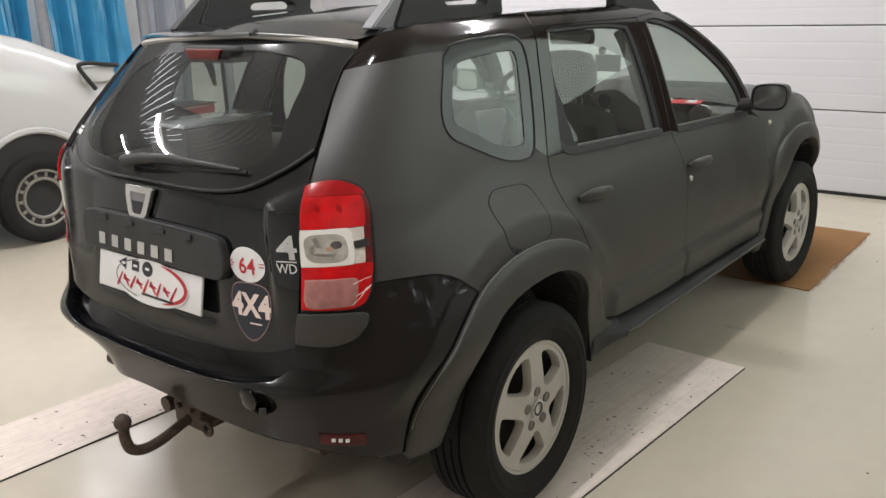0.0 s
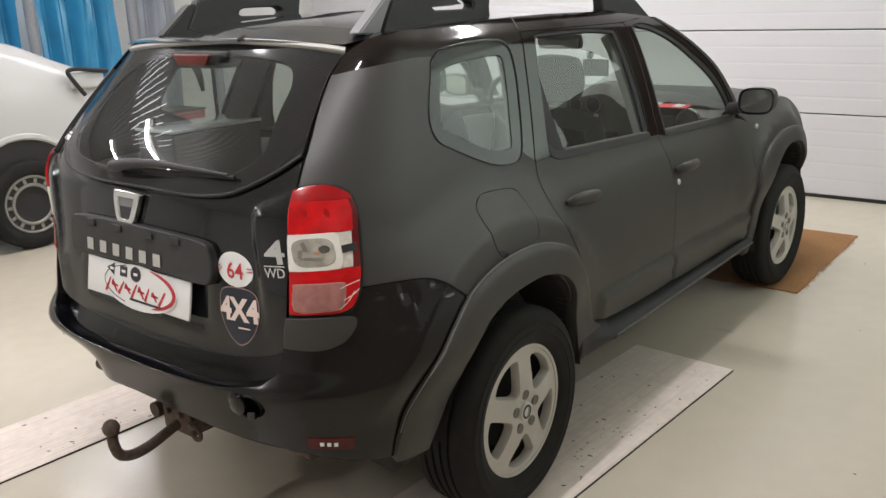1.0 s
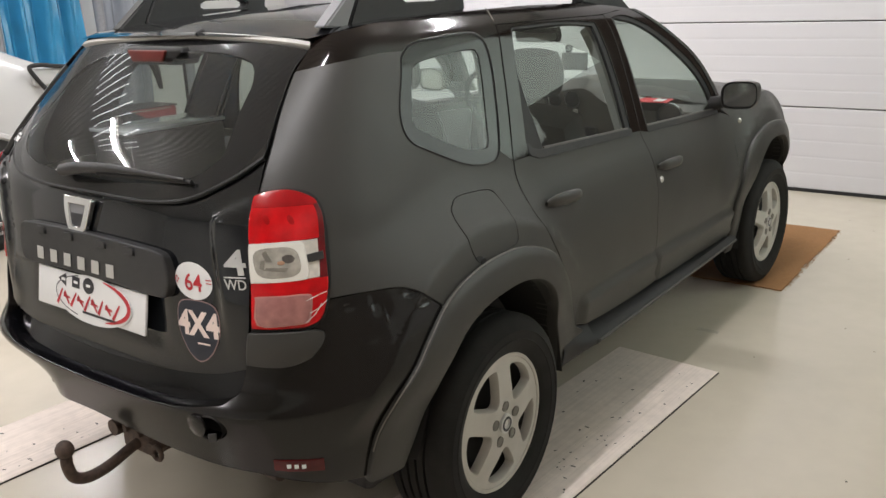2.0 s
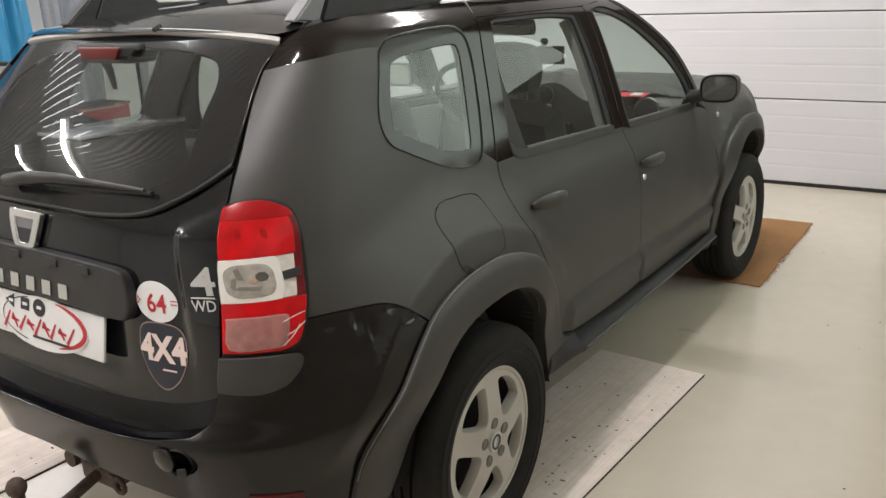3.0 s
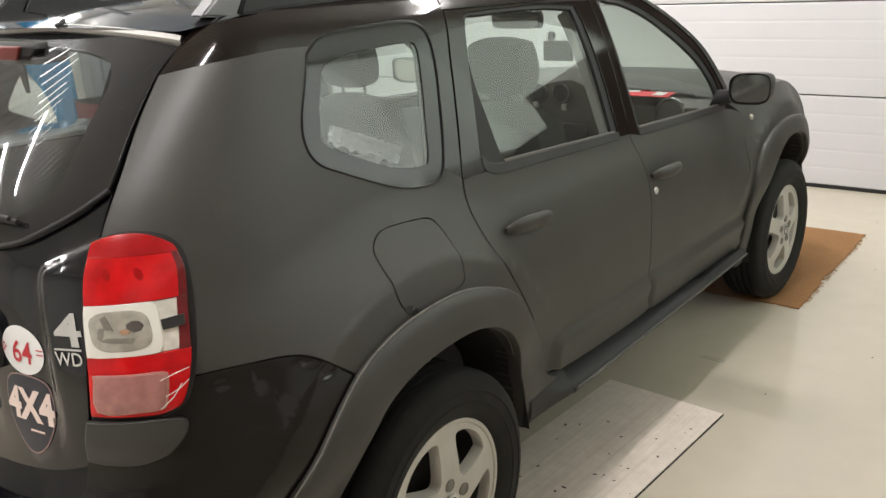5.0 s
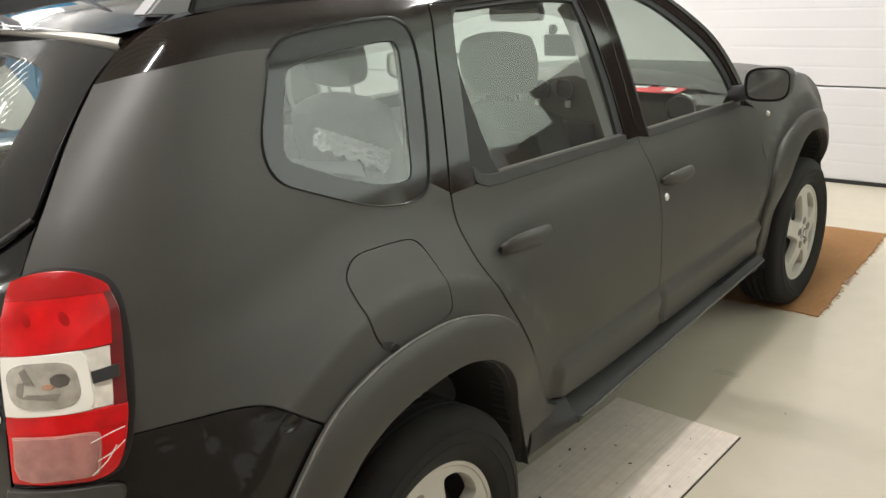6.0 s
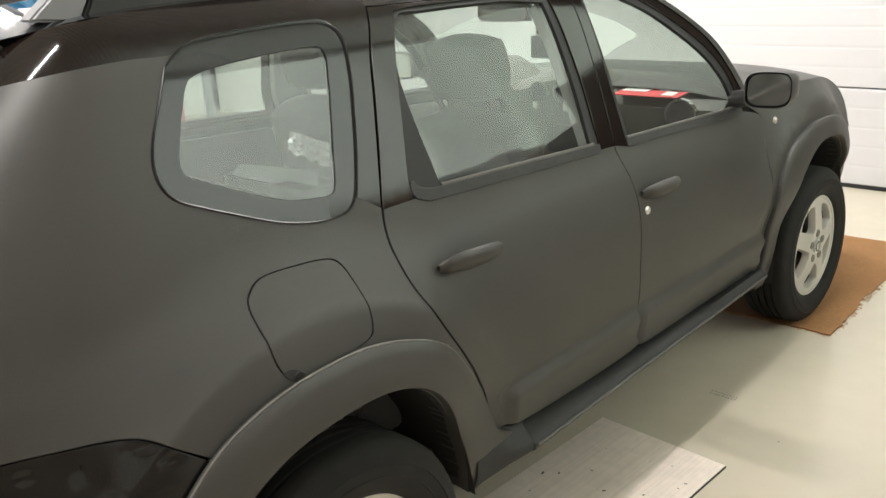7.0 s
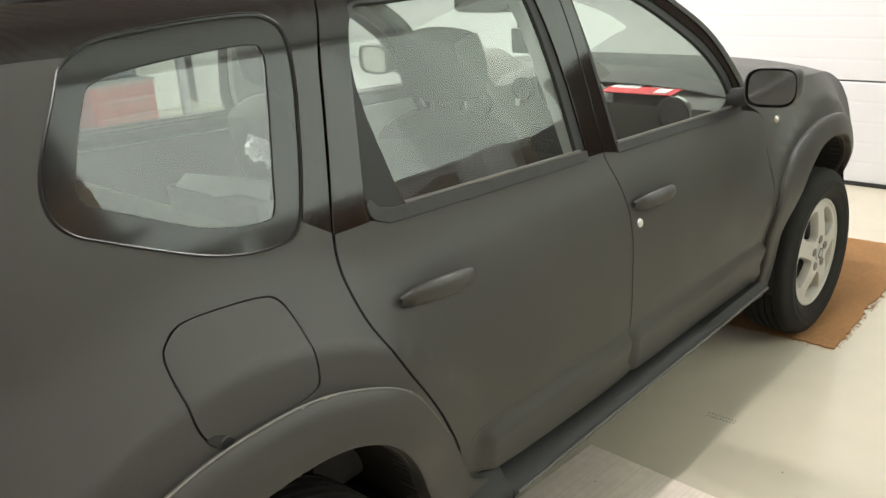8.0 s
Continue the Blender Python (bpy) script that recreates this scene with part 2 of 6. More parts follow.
def box(x0, x1, y0, y1, z0, z1, bevel=0.0, bm=None):
    bm = bm or bmesh.new()
    r = bmesh.ops.create_cube(bm, size=1, matrix=Matrix.LocRotScale(((x0 + x1) / 2, (y0 + y1) / 2, (z0 + z1) / 2), None, (x1 - x0, y1 - y0, z1 - z0)))
    if bevel:
        bmesh.ops.bevel(bm, geom=list({e for v in r["verts"] for e in v.link_edges}), offset=bevel, segments=3, profile=0.5, affect="EDGES")
    return bm


def lathe(profile, n=64, axis="Y"):
    """Turns (radius, along) pairs round an axis through the origin."""
    bm = bmesh.new()
    rings = []
    for r, a in profile:
        ring = []
        for i in range(n):
            c, s = math.cos(2 * math.pi * i / n) * r, math.sin(2 * math.pi * i / n) * r
            ring.append(bm.verts.new((c, a, s) if axis == "Y" else ((a, c, s) if axis == "X" else (c, s, a))))
        rings.append(ring)
    for a, b in zip(rings, rings[1:]):
        for i in range(n):
            bm.faces.new((a[i], a[(i + 1) % n], b[(i + 1) % n], b[i]))
    bmesh.ops.remove_doubles(bm, verts=bm.verts, dist=1e-5)
    return bm


def tube(points, radius, n=10, bm=None):
    """A round bar along points, with closed ends; radius may be a list."""
    bm = bm or bmesh.new()
    pts = [Vector(p) for p in points]
    rs = radius if isinstance(radius, (list, tuple)) else [radius] * len(pts)
    rings, up = [], Vector((0.13, 0.27, 0.95))
    for i, p in enumerate(pts):
        d = (pts[min(i + 1, len(pts) - 1)] - pts[max(i - 1, 0)]).normalized()
        a = d.cross(up).normalized()
        b = a.cross(d)
        rings.append([bm.verts.new(p + (a * math.cos(2 * math.pi * k / n) + b * math.sin(2 * math.pi * k / n)) * rs[i]) for k in range(n)])
    for r0, r1 in zip(rings, rings[1:]):
        for k in range(n):
            bm.faces.new((r0[k], r0[(k + 1) % n], r1[(k + 1) % n], r1[k]))
    bm.faces.new(rings[0][::-1])
    bm.faces.new(rings[-1])
    return bm


def spline(pts, n=6, closed=True):
    """Catmull-Rom through pts; a point given twice in a row is a sharp corner."""
    if closed:
        k = next((i for i in range(len(pts)) if pts[i] == pts[i - 1]), None)
        if k is not None:
            pts = pts[k:] + pts[:k]
            pts = pts + [pts[0]] if pts[-1] != pts[0] else pts
            runs, run = [], [pts[0]]
            for a, b in zip(pts, pts[1:]):
                if a == b:
                    runs.append(run)
                    run = [b]
                else:
                    run.append(b)
            runs.append(run)
            out = []
            for r in runs:
                if len(r) > 1:
                    out += spline(r, n, False)[:-1]
            return out
    m, out = len(pts), []
    for i in range(m if closed else m - 1):
        if closed:
            q = [pts[(i + j) % m] for j in (-1, 0, 1, 2)]
        else:
            q = [pts[max(i - 1, 0)], pts[i], pts[i + 1], pts[min(i + 2, m - 1)]]
        q = [np.array(v, float) for v in q]
        for k in range(n):
            t = k / n
            out.append(tuple(0.5 * (2 * q[1] + (q[2] - q[0]) * t + (2 * q[0] - 5 * q[1] + 4 * q[2] - q[3]) * t * t + (3 * q[1] - q[0] - 3 * q[2] + q[3]) * t ** 3)))
    if not closed:
        out.append(tuple(map(float, pts[-1])))
    return out


def joined(*runs, n=4):
    """A closed outline of smooth runs that meet in corners."""
    out = []
    for r in runs:
        for p in (spline(list(r), n, False) if len(r) > 2 else list(r)):
            p = tuple(map(float, p))
            if not out or math.dist(p, out[-1]) > 1e-4:
                out.append(p)
    if math.dist(out[0], out[-1]) < 1e-4:
        out.pop()
    return out


def sharp(*pts):
    """Every corner sharp."""
    return [p for q in pts for p in (q, q)]


# ---------------------------------------------------------------- the car's skin: s runs along the side (x) and on round the tail, z is height
def knots(kx, ky):
    kx, ky = np.array(kx, float), np.array(ky, float)
    h = np.diff(kx)
    d = np.diff(ky) / h
    m = np.zeros(len(kx))
    m[0], m[-1] = d[0], d[-1]
    for i in range(1, len(kx) - 1):
        m[i] = 0 if d[i - 1] * d[i] <= 0 else 2 * d[i - 1] * d[i] / (d[i - 1] + d[i])

    def f(x):
        x = np.clip(np.asarray(x, float), kx[0], kx[-1])
        i = np.clip(np.searchsorted(kx, x) - 1, 0, len(h) - 1)
        t = (x - kx[i]) / h[i]
        return (2 * t ** 3 - 3 * t ** 2 + 1) * ky[i] + (t ** 3 - 2 * t ** 2 + t) * h[i] * m[i] + (3 * t ** 2 - 2 * t ** 3) * ky[i + 1] + (t ** 3 - t ** 2) * h[i] * m[i + 1]
    return f


S0, TAIL, SQUARE = -0.10, 1.02, 4.0
MID = S0 - TAIL                       # s at the middle of the tail
half_width = knots([.2, .35, .45, .62, .75, .87, .95, 1.02, 1.09, 1.25, 1.44, 1.50, 1.54, 1.56],
                   [.72, .765, .782, .797, .79, .77, .748, .722, .702, .655, .585, .545, .49, .44])
tail_x = knots([.2, .35, .45, .55, .62, .70, .80, .95, 1.08, 1.14, 1.20, 1.27, 1.34, 1.41, 1.48, 1.56],
               [-.70, -.77, -.815, -.83, -.835, -.79, -.775, -.755, -.73, -.698, -.6535, -.5877, -.5161, -.440, -.3596, -.262])


def ease(a, b, x):
    t = np.clip((x - a) / (b - a), 0, 1)
    return t * t * (3 - 2 * t)


def side_y(x, z):
    w = half_width(z)
    for cx, fade in ((0, 1 - .75 * ease(.22, .60, x)), (2.673, 1 - .45 * ease(2.50, 2.2, x))):
        r = np.hypot(x - cx, z - .33)
        u = np.clip((r - .628) / .17, 0, 1)
        soft = ease(.612, .640, r) * .09
        w = w + .050 * np.clip((1 - u) ** 2 - soft * (1 - u), 0, 1) * ease(.5, .7, z) * fade
    return w - .10 * ease(2.72, 3.47, x)


def left_more(z):
    """How much further out the left flank stands than the mirrored right one."""
    return .13 * ease(.88, 1.15, z)


def skin0(s, z, off=0.0):
    t = np.clip((S0 - s) / TAIL, 0, 2) * math.pi / 2
    c, sn = np.cos(t), np.sin(t)
    rho = (np.abs(c) ** SQUARE + sn ** SQUARE) ** (1 / SQUARE)
    x = np.where(s > S0, s, S0 - (S0 - tail_x(z)) * sn / rho)
    return np.stack([x, -(side_y(x, z) + np.where(c < 0, left_more(z), 0)) * c / rho, z + 0 * x], -1)


def skin(s, z, off=0.0):
    """Places and normals of the skin at arrays s, z, raised by off."""
    s, z = np.asarray(s, float), np.asarray(z, float)
    e = 0.004
    n = np.cross(skin0(s + e, z) - skin0(s - e, z), skin0(s, z + e) - skin0(s, z - e))
    n = n / np.linalg.norm(n, axis=-1, keepdims=True)
    return skin0(s, z) + n * np.asarray(off)[..., None], n


def mesh_with_normals(name, verts, faces, normals, flip=False):
    if flip:
        verts, normals = verts * (1, -1, 1), normals * (1, -1, 1)
        verts[:, 1] += left_more(verts[:, 2])
        faces = [f[::-1] for f in faces]
    me = bpy.data.meshes.new(name)
    me.from_pydata([tuple(v) for v in verts], [], faces)
    me.update()
    me.shade_smooth()
    me.normals_split_custom_set_from_vertices([tuple(n) for n in normals])
    return me


def flat_sheet(outline, holes=(), step=0.035):
    """A filled outline in the plane, cut by a grid: 2D verts, faces, and the boundary with its outward ways."""
    bm = bmesh.new()
    for loop in (outline, *holes):
        vs = [bm.verts.new((p[0], p[1], 0)) for p in loop]
        for a, b in zip(vs, vs[1:] + vs[:1]):
            bm.edges.new((a, b))
    bmesh.ops.triangle_fill(bm, use_beauty=True, edges=bm.edges[:], normal=(0, 0, 1))
    xs, ys = [p[0] for p in outline], [p[1] for p in outline]
    for lo, hi, no in ((min(xs), max(xs), (1, 0, 0)), (min(ys), max(ys), (0, 1, 0))):
        for i in range(1, int((hi - lo) / step) + 1):
            d = lo + i * (hi - lo) / (int((hi - lo) / step) + 1)
            bmesh.ops.bisect_plane(bm, geom=bm.verts[:] + bm.edges[:] + bm.faces[:], dist=1e-6, plane_co=(d * no[0], d * no[1], 0), plane_no=no)
    bmesh.ops.triangulate(bm, faces=[f for f in bm.faces if len(f.verts) > 4])
    for f in bm.faces:
        f.normal_update()
        if f.normal.z < 0:
            f.normal_flip()
    bm.verts.index_update()
    out, rim = {}, []
    for e in bm.edges:
        if len(e.link_faces) == 1:
            l = e.link_loops[0]
            a, b = l.vert, l.link_loop_next.vert
            w = Vector((b.co.y - a.co.y, a.co.x - b.co.x)).normalized()
            rim.append((a.index, b.index))
            for v in (a, b):
                out[v.index] = out.get(v.index, Vector((0, 0))) + w
    co = np.array([v.co[:2] for v in bm.verts])
    faces = [tuple(v.index for v in f.verts) for f in bm.faces]
    bm.free()
    return co, faces, rim, {k: w.normalized() for k, w in out.items()}


def panel(name, outline, mat, parent, holes=(), off=0.0, depth=0.014, side=1, label="", step=0.035, crown=None, edge=0.002):
    """A sheet of the car's skin with a small rounded edge that turns inwards. crown(s, z): more height over the skin."""
    co, faces, rim, out = flat_sheet(outline, holes, step)
    h = off + (crown(co[:, 0], co[:, 1]) if crown else 0 * co[:, 0])
    p, n = skin(co[:, 0], co[:, 1], h)
    if crown:
        e = 0.004
        def at(a, b):
            return skin(a, b, off + crown(a, b))[0]
        n = np.cross(at(co[:, 0] + e, co[:, 1]) - at(co[:, 0] - e, co[:, 1]), at(co[:, 0], co[:, 1] + e) - at(co[:, 0], co[:, 1] - e))
        n = n / np.linalg.norm(n, axis=-1, keepdims=True)
    ids = list(out)
    o2 = np.array([tuple(out[i]) for i in ids])
    c2 = co[ids] + o2 * edge * 0.8
    q, qn = skin(c2[:, 0], c2[:, 1], h[ids] - edge)
    way = skin(co[ids][:, 0] + o2[:, 0] * .01, co[ids][:, 1] + o2[:, 1] * .01)[0] - skin(co[ids][:, 0], co[ids][:, 1])[0]
    way = way / np.linalg.norm(way, axis=-1, keepdims=True)
    r, _ = skin(c2[:, 0], c2[:, 1], h[ids] - depth)
    n0, k = len(co), len(ids)
    where = {v: j for j, v in enumerate(ids)}
    for a, b in rim:
        ja, jb = where[a], where[b]
        faces.append((b, a, n0 + ja, n0 + jb))
        faces.append((n0 + jb, n0 + ja, n0 + k + ja, n0 + k + jb))
    return link(name, mesh_with_normals(name, np.concatenate([p, q, r]), faces, np.concatenate([n, way, way]), side < 0), mat, parent, label)


def ribbon(name, rows, mat, parent, side=1, label="", closed=False):
    """A smooth strip through rows of places (all rows the same length)."""
    v = np.array(rows, float)
    m, k = v.shape[:2]
    bm = bmesh.new()
    vs = [[bm.verts.new((p[0], p[1] * side + (float(left_more(p[2])) if side < 0 else 0), p[2])) for p in row] for row in v]
    for i in range(m if closed else m - 1):
        for j in range(k - 1):
            q = (vs[i][j], vs[(i + 1) % m][j], vs[(i + 1) % m][j + 1], vs[i][j + 1])
            bm.faces.new(q if side > 0 else q[::-1])
    return part(name, bm, mat, parent, label)


def ribbon_mesh(rows, thick):
    """A bmesh strip through rows of places, with thickness along x."""
    bm = bmesh.new()
    vs = [[[bm.verts.new((p[0] + d, p[1], p[2])) for p in row] for row in rows] for d in (0, thick)]
    k, m = len(rows[0]), len(rows)
    for s in (0, 1):
        for i in range(m - 1):
            for j in range(k - 1):
                q = (vs[s][i][j], vs[s][i + 1][j], vs[s][i + 1][j + 1], vs[s][i][j + 1])
                bm.faces.new(q if s else q[::-1])
    loop = [(0, j) for j in range(k)] + [(i, k - 1) for i in range(1, m)] + [(m - 1, j) for j in range(k - 2, -1, -1)] + [(i, 0) for i in range(m - 2, 0, -1)]
    for (a, b), (c, d) in zip(loop, loop[1:] + loop[:1]):
        bm.faces.new((vs[0][a][b], vs[0][c][d], vs[1][c][d], vs[1][a][b]))
    bmesh.ops.recalc_face_normals(bm, faces=bm.faces[:])
    return bm


def even(pts, n):
    """n points evenly along an open line."""
    p = np.array(pts, float)
    d = np.concatenate([[0], np.cumsum(np.linalg.norm(np.diff(p, axis=0), axis=1))])
    t = np.linspace(0, d[-1], n)
    return np.stack([np.interp(t, d, p[:, i]) for i in range(p.shape[1])], -1)


def mirror_s(pts):
    """The same outline on the other half of the tail, run backwards."""
    return [(2 * MID - s, z) for s, z in pts[::-1]]


def lettering(text, height, bold=0.0):
    """Flat lettering in Blender's own font as 2D verts and faces, centred, of that cap height."""
    cu = bpy.data.curves.new("letters", "FONT")
    cu.body, cu.size, cu.align_x, cu.align_y, cu.offset, cu.resolution_u = text, 1.0, "CENTER", "CENTER", bold, 3
    ob = bpy.data.objects.new("letters", cu)
    scene.collection.objects.link(ob)
    dg = bpy.context.evaluated_depsgraph_get()
    me = bpy.data.meshes.new_from_object(ob.evaluated_get(dg))
    bpy.data.objects.remove(ob)
    bpy.data.curves.remove(cu)
    co = np.array([v.co[:2] for v in me.vertices])
    faces = [tuple(f.vertices) for f in me.polygons]
    bpy.data.meshes.remove(me)
    mid = (co.max(0) + co.min(0)) / 2
    return (co - mid) * height / (co[:, 1].max() - co[:, 1].min()), faces


# ---------------------------------------------------------------- the setting
XD, XB, YR, YL = 4.93, -8.0, -3.7, 7.2      # sectional door, back wall, the wall beside the camera, the far wall


def slab(name, x0, x1, y0, y1, z0, z1, mat, label, category):
    ob = part(name, box(x0, x1, y0, y1, z0, z1), mat, None, smooth=False)
    return tagged(ob, label, category, kind="structure")


slab("floor", XB - .3, XD + .3, YR - .3, YL + .3, -0.2, 0.0, FLOOR, "pale beige painted concrete workshop floor with faint stains", "floor")
slab("wall_back", XB - .2, XB, YR, YL, 0, CEIL + .3, WALL, "plain white workshop wall behind the camera", "wall")
WIN_X0, WIN_X1, WIN_Z0, WIN_Z1 = 1.34, XD, 1.74, 3.92


def build_right_wall():
    """White wall with a band of frosted windows high up."""
    wall = tagged(new("wall_right"), "white workshop wall with a high band of frosted windows", "wall", kind="structure")
    for n, x0, x1, z0, z1 in (("wall_base", XB, XD, 0, WIN_Z0), ("wall_head", XB, XD, WIN_Z1, CEIL + .3), ("wall_pier", XB, WIN_X0, WIN_Z0, WIN_Z1)):
        part(n, box(x0, x1, YR - .2, YR, z0, z1), WALL, wall, smooth=False)
    # unseen band added so the car mirrors something dark, in place of clutter
    part("wall_clutter_band", box(XB, .60, YR, YR + .004, 0, 2.25), CLUTTER_TONE, wall, "grey-brown wall band standing in for unseen clutter", smooth=False)
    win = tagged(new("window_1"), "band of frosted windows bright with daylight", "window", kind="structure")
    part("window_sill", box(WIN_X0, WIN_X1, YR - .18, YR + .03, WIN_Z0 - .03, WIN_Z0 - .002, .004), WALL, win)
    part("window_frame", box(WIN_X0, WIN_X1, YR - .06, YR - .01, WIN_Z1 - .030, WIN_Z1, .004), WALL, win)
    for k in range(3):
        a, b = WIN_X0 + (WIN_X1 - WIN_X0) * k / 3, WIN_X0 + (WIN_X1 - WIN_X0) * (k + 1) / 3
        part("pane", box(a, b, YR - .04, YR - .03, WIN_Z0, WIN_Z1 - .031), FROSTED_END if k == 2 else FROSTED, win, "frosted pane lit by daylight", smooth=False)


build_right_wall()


def build_shelf():
    """A wall shelf below the windows with boxes, which the car's glass mirrors."""
    sh = tagged(new("wall_shelf"), "wooden wall shelf on brackets below the windows", "shelf")
    part("shelf_board", box(1.2, 4.9, YR + .005, YR + .36, 1.39, 1.42, .003), CARDBOARD, sh)
    for x in (1.4, 2.9, 4.4):
        part("bracket", box(x - .015, x + .015, YR + .004, YR + .30, 1.31, 1.388, .003), GREY_POST, sh)
    rnd = random.Random(11)
    x = 1.3
    while x < 4.55:
        w, h, d = rnd.uniform(.16, .34), rnd.uniform(.12, .27), rnd.uniform(.2, .3)
        mat = rnd.choice((CARDBOARD, CARDBOARD, CARDBOARD, WOOD_BROWN, WOOD_BROWN, PAPER, BLUE_CARD))
        ob = new("storage_box")
        tagged(ob, "small storage box on the wall shelf", "box", "boxes on the shelf")
        ob.location = (x + w / 2, YR + .19, 1.421)
        part("box_body", box(-w / 2, w / 2, -d / 2, d / 2, 0, h, .004), mat, ob)
        part("box_flap", box(-w / 2 + .004, w / 2 - .004, -d / 2, d / 2, h + .001, h + .006, .001), mat, ob)
        x += w + rnd.uniform(.01, .12)


build_shelf()


def build_upper_shelf():
    """A short shelf beside the windows with a large carton, a red-framed rack and dark rails, which the quarter glass mirrors."""
    sh = tagged(new("wall_shelf"), "short dark steel wall shelf beside the frosted windows", "shelf")
    part("shelf_board", box(.62, 1.32, YR + .005, YR + .42, 1.86, 1.89, .003), GREY_POST, sh)
    for x in (.72, 1.22):
        part("bracket", box(x - .015, x + .015, YR + .004, YR + .36, 1.76, 1.858, .003), GREY_POST, sh)
    ob = tagged(new("carton"), "large brown cardboard carton with folded flaps on the wall shelf", "box")
    ob.location = (.90, YR + .22, 1.891)
    part("carton_body", box(-.27, .27, -.18, .18, 0, .44, .006), CARDBOARD, ob)
    flap = box(-.27, .27, 0, .17, 0, .006, .002)
    flap.transform(Matrix.Translation((0, .01, .445)) @ Matrix.Rotation(radians(24), 4, "X"))
    part("carton_flap", flap, CARDBOARD, ob)
    flap = box(-.27, .27, -.17, 0, 0, .006, .002)
    flap.transform(Matrix.Translation((0, -.01, .445)) @ Matrix.Rotation(radians(-10), 4, "X"))
    part("carton_flap", flap, CARDBOARD, ob)
    rack = tagged(new("wall_rack"), "red-barred rack on the white wall above the carton", "rack")
    for z in (2.50, 2.60):
        part("rack_bar", box(.80, 1.32, YR + .02, YR + .05, z - .016, z + .016, .004), TROLLEY_RED, rack, "red bar")
    for x in (.74, 1.16):
        part("rack_upright", box(x - .014, x + .014, YR + .004, YR + .019, 2.46, 2.90, .003), GREY_POST, rack)
    for z in (2.74, 2.85):
        part("rack_rail", box(.80, 1.33, YR + .02, YR + .04, z - .010, z + .010, .003), RUBBER, rack, "black rail")


build_upper_shelf()
slab("wall_left", XB, XD, YL, YL + .2, 0, CEIL + .3, WALL, "pale workshop wall behind the blue plastic sheets", "wall")
slab("wall_front", XD + .12, XD + .3, -1.3, YL, 0, CEIL + .3, WALL, "white wall that holds the sectional door", "wall")
slab("wall_brown", XD, XD + .3, -2.35, -1.302, 0, CEIL + .3, BROWN_WALL, "plain brown fibreboard wall beside the sectional door", "wall")
slab("wall_corner", XD, XD + .3, YR, -3.272, 0, 1.72, BROWN_WALL, "brown fibreboard wall base below the corner window", "wall")
slab("wall_corner_tall", XD, XD + .3, -3.27, -2.352, 0, 2.22, BROWN_WALL, "taller brown fibreboard wall panel beside the corner window", "wall")
slab("window_2", XD + .005, XD + .015, YR - .04, -3.272, 1.722, CEIL + .3, FROSTED_DIM, "frosted corner window, dimmer than the long band", "window")
slab("window_3", XD + .005, XD + .015, -3.27, -2.352, 2.222, CEIL + .3, FROSTED_DIM, "short frosted window above the brown wall panel", "window")


RIB_TURN, RIB_PITCH = radians(20), .125


def build_ceiling():
    """Corrugated steel sheeting, ribs across the car at a slant, trimmed to the room."""
    bm = bmesh.new()
    turn = Matrix.Rotation(RIB_TURN, 4, "Z")
    last = None
    for i in range(-600, 800):
        u = -1.58 + i * RIB_PITCH / 8
        z = CEIL - .014 * math.cos(2 * math.pi * i / 8)
        row = [bm.verts.new(Vector((0, 4.48, z)) + turn @ Vector((u, v, 0))) for v in (-16, 8)]
        if last:
            bm.faces.new((last[0], row[0], row[1], last[1]))
        last = row
    for co, no in (((XB, 0, 0), (-1, 0, 0)), ((XD + .3, 0, 0), (1, 0, 0)), ((0, YR, 0), (0, -1, 0)), ((0, YL, 0), (0, 1, 0))):
        bmesh.ops.bisect_plane(bm, geom=bm.verts[:] + bm.edges[:] + bm.faces[:], plane_co=co, plane_no=no, clear_outer=True)
    tagged(part("ceiling", bm, CEILING, None), "pale corrugated steel sheet ceiling of the workshop", "ceiling", kind="structure")
    for k in range(14):                    # added glowing strips in place of lamp glints on the ribs
        bm = box(-.007, .007, -.38 - .05 * (k % 3), .30 + .06 * (k % 2), -.004, .004, .002)
        u = -1.58 + RIB_PITCH * k
        v = (.06 - u * math.sin(RIB_TURN)) / math.cos(RIB_TURN)
        bm.transform(Matrix.Translation((0, 4.48, CEIL - .017)) @ turn @ Matrix.Translation((u, v, 0)))
        tagged(part("glint_rib", bm, GLINT_GLOW, None), "added glowing strip in place of a lamp glint on a ceiling rib", "skylight", "skylight ribs", kind="structure")
    slab("roof_deck", XB, XD + .3, YR, YL, CEIL + .10, CEIL + .2, WALL, "roof deck above the corrugated ceiling", "ceiling")


build_ceiling()


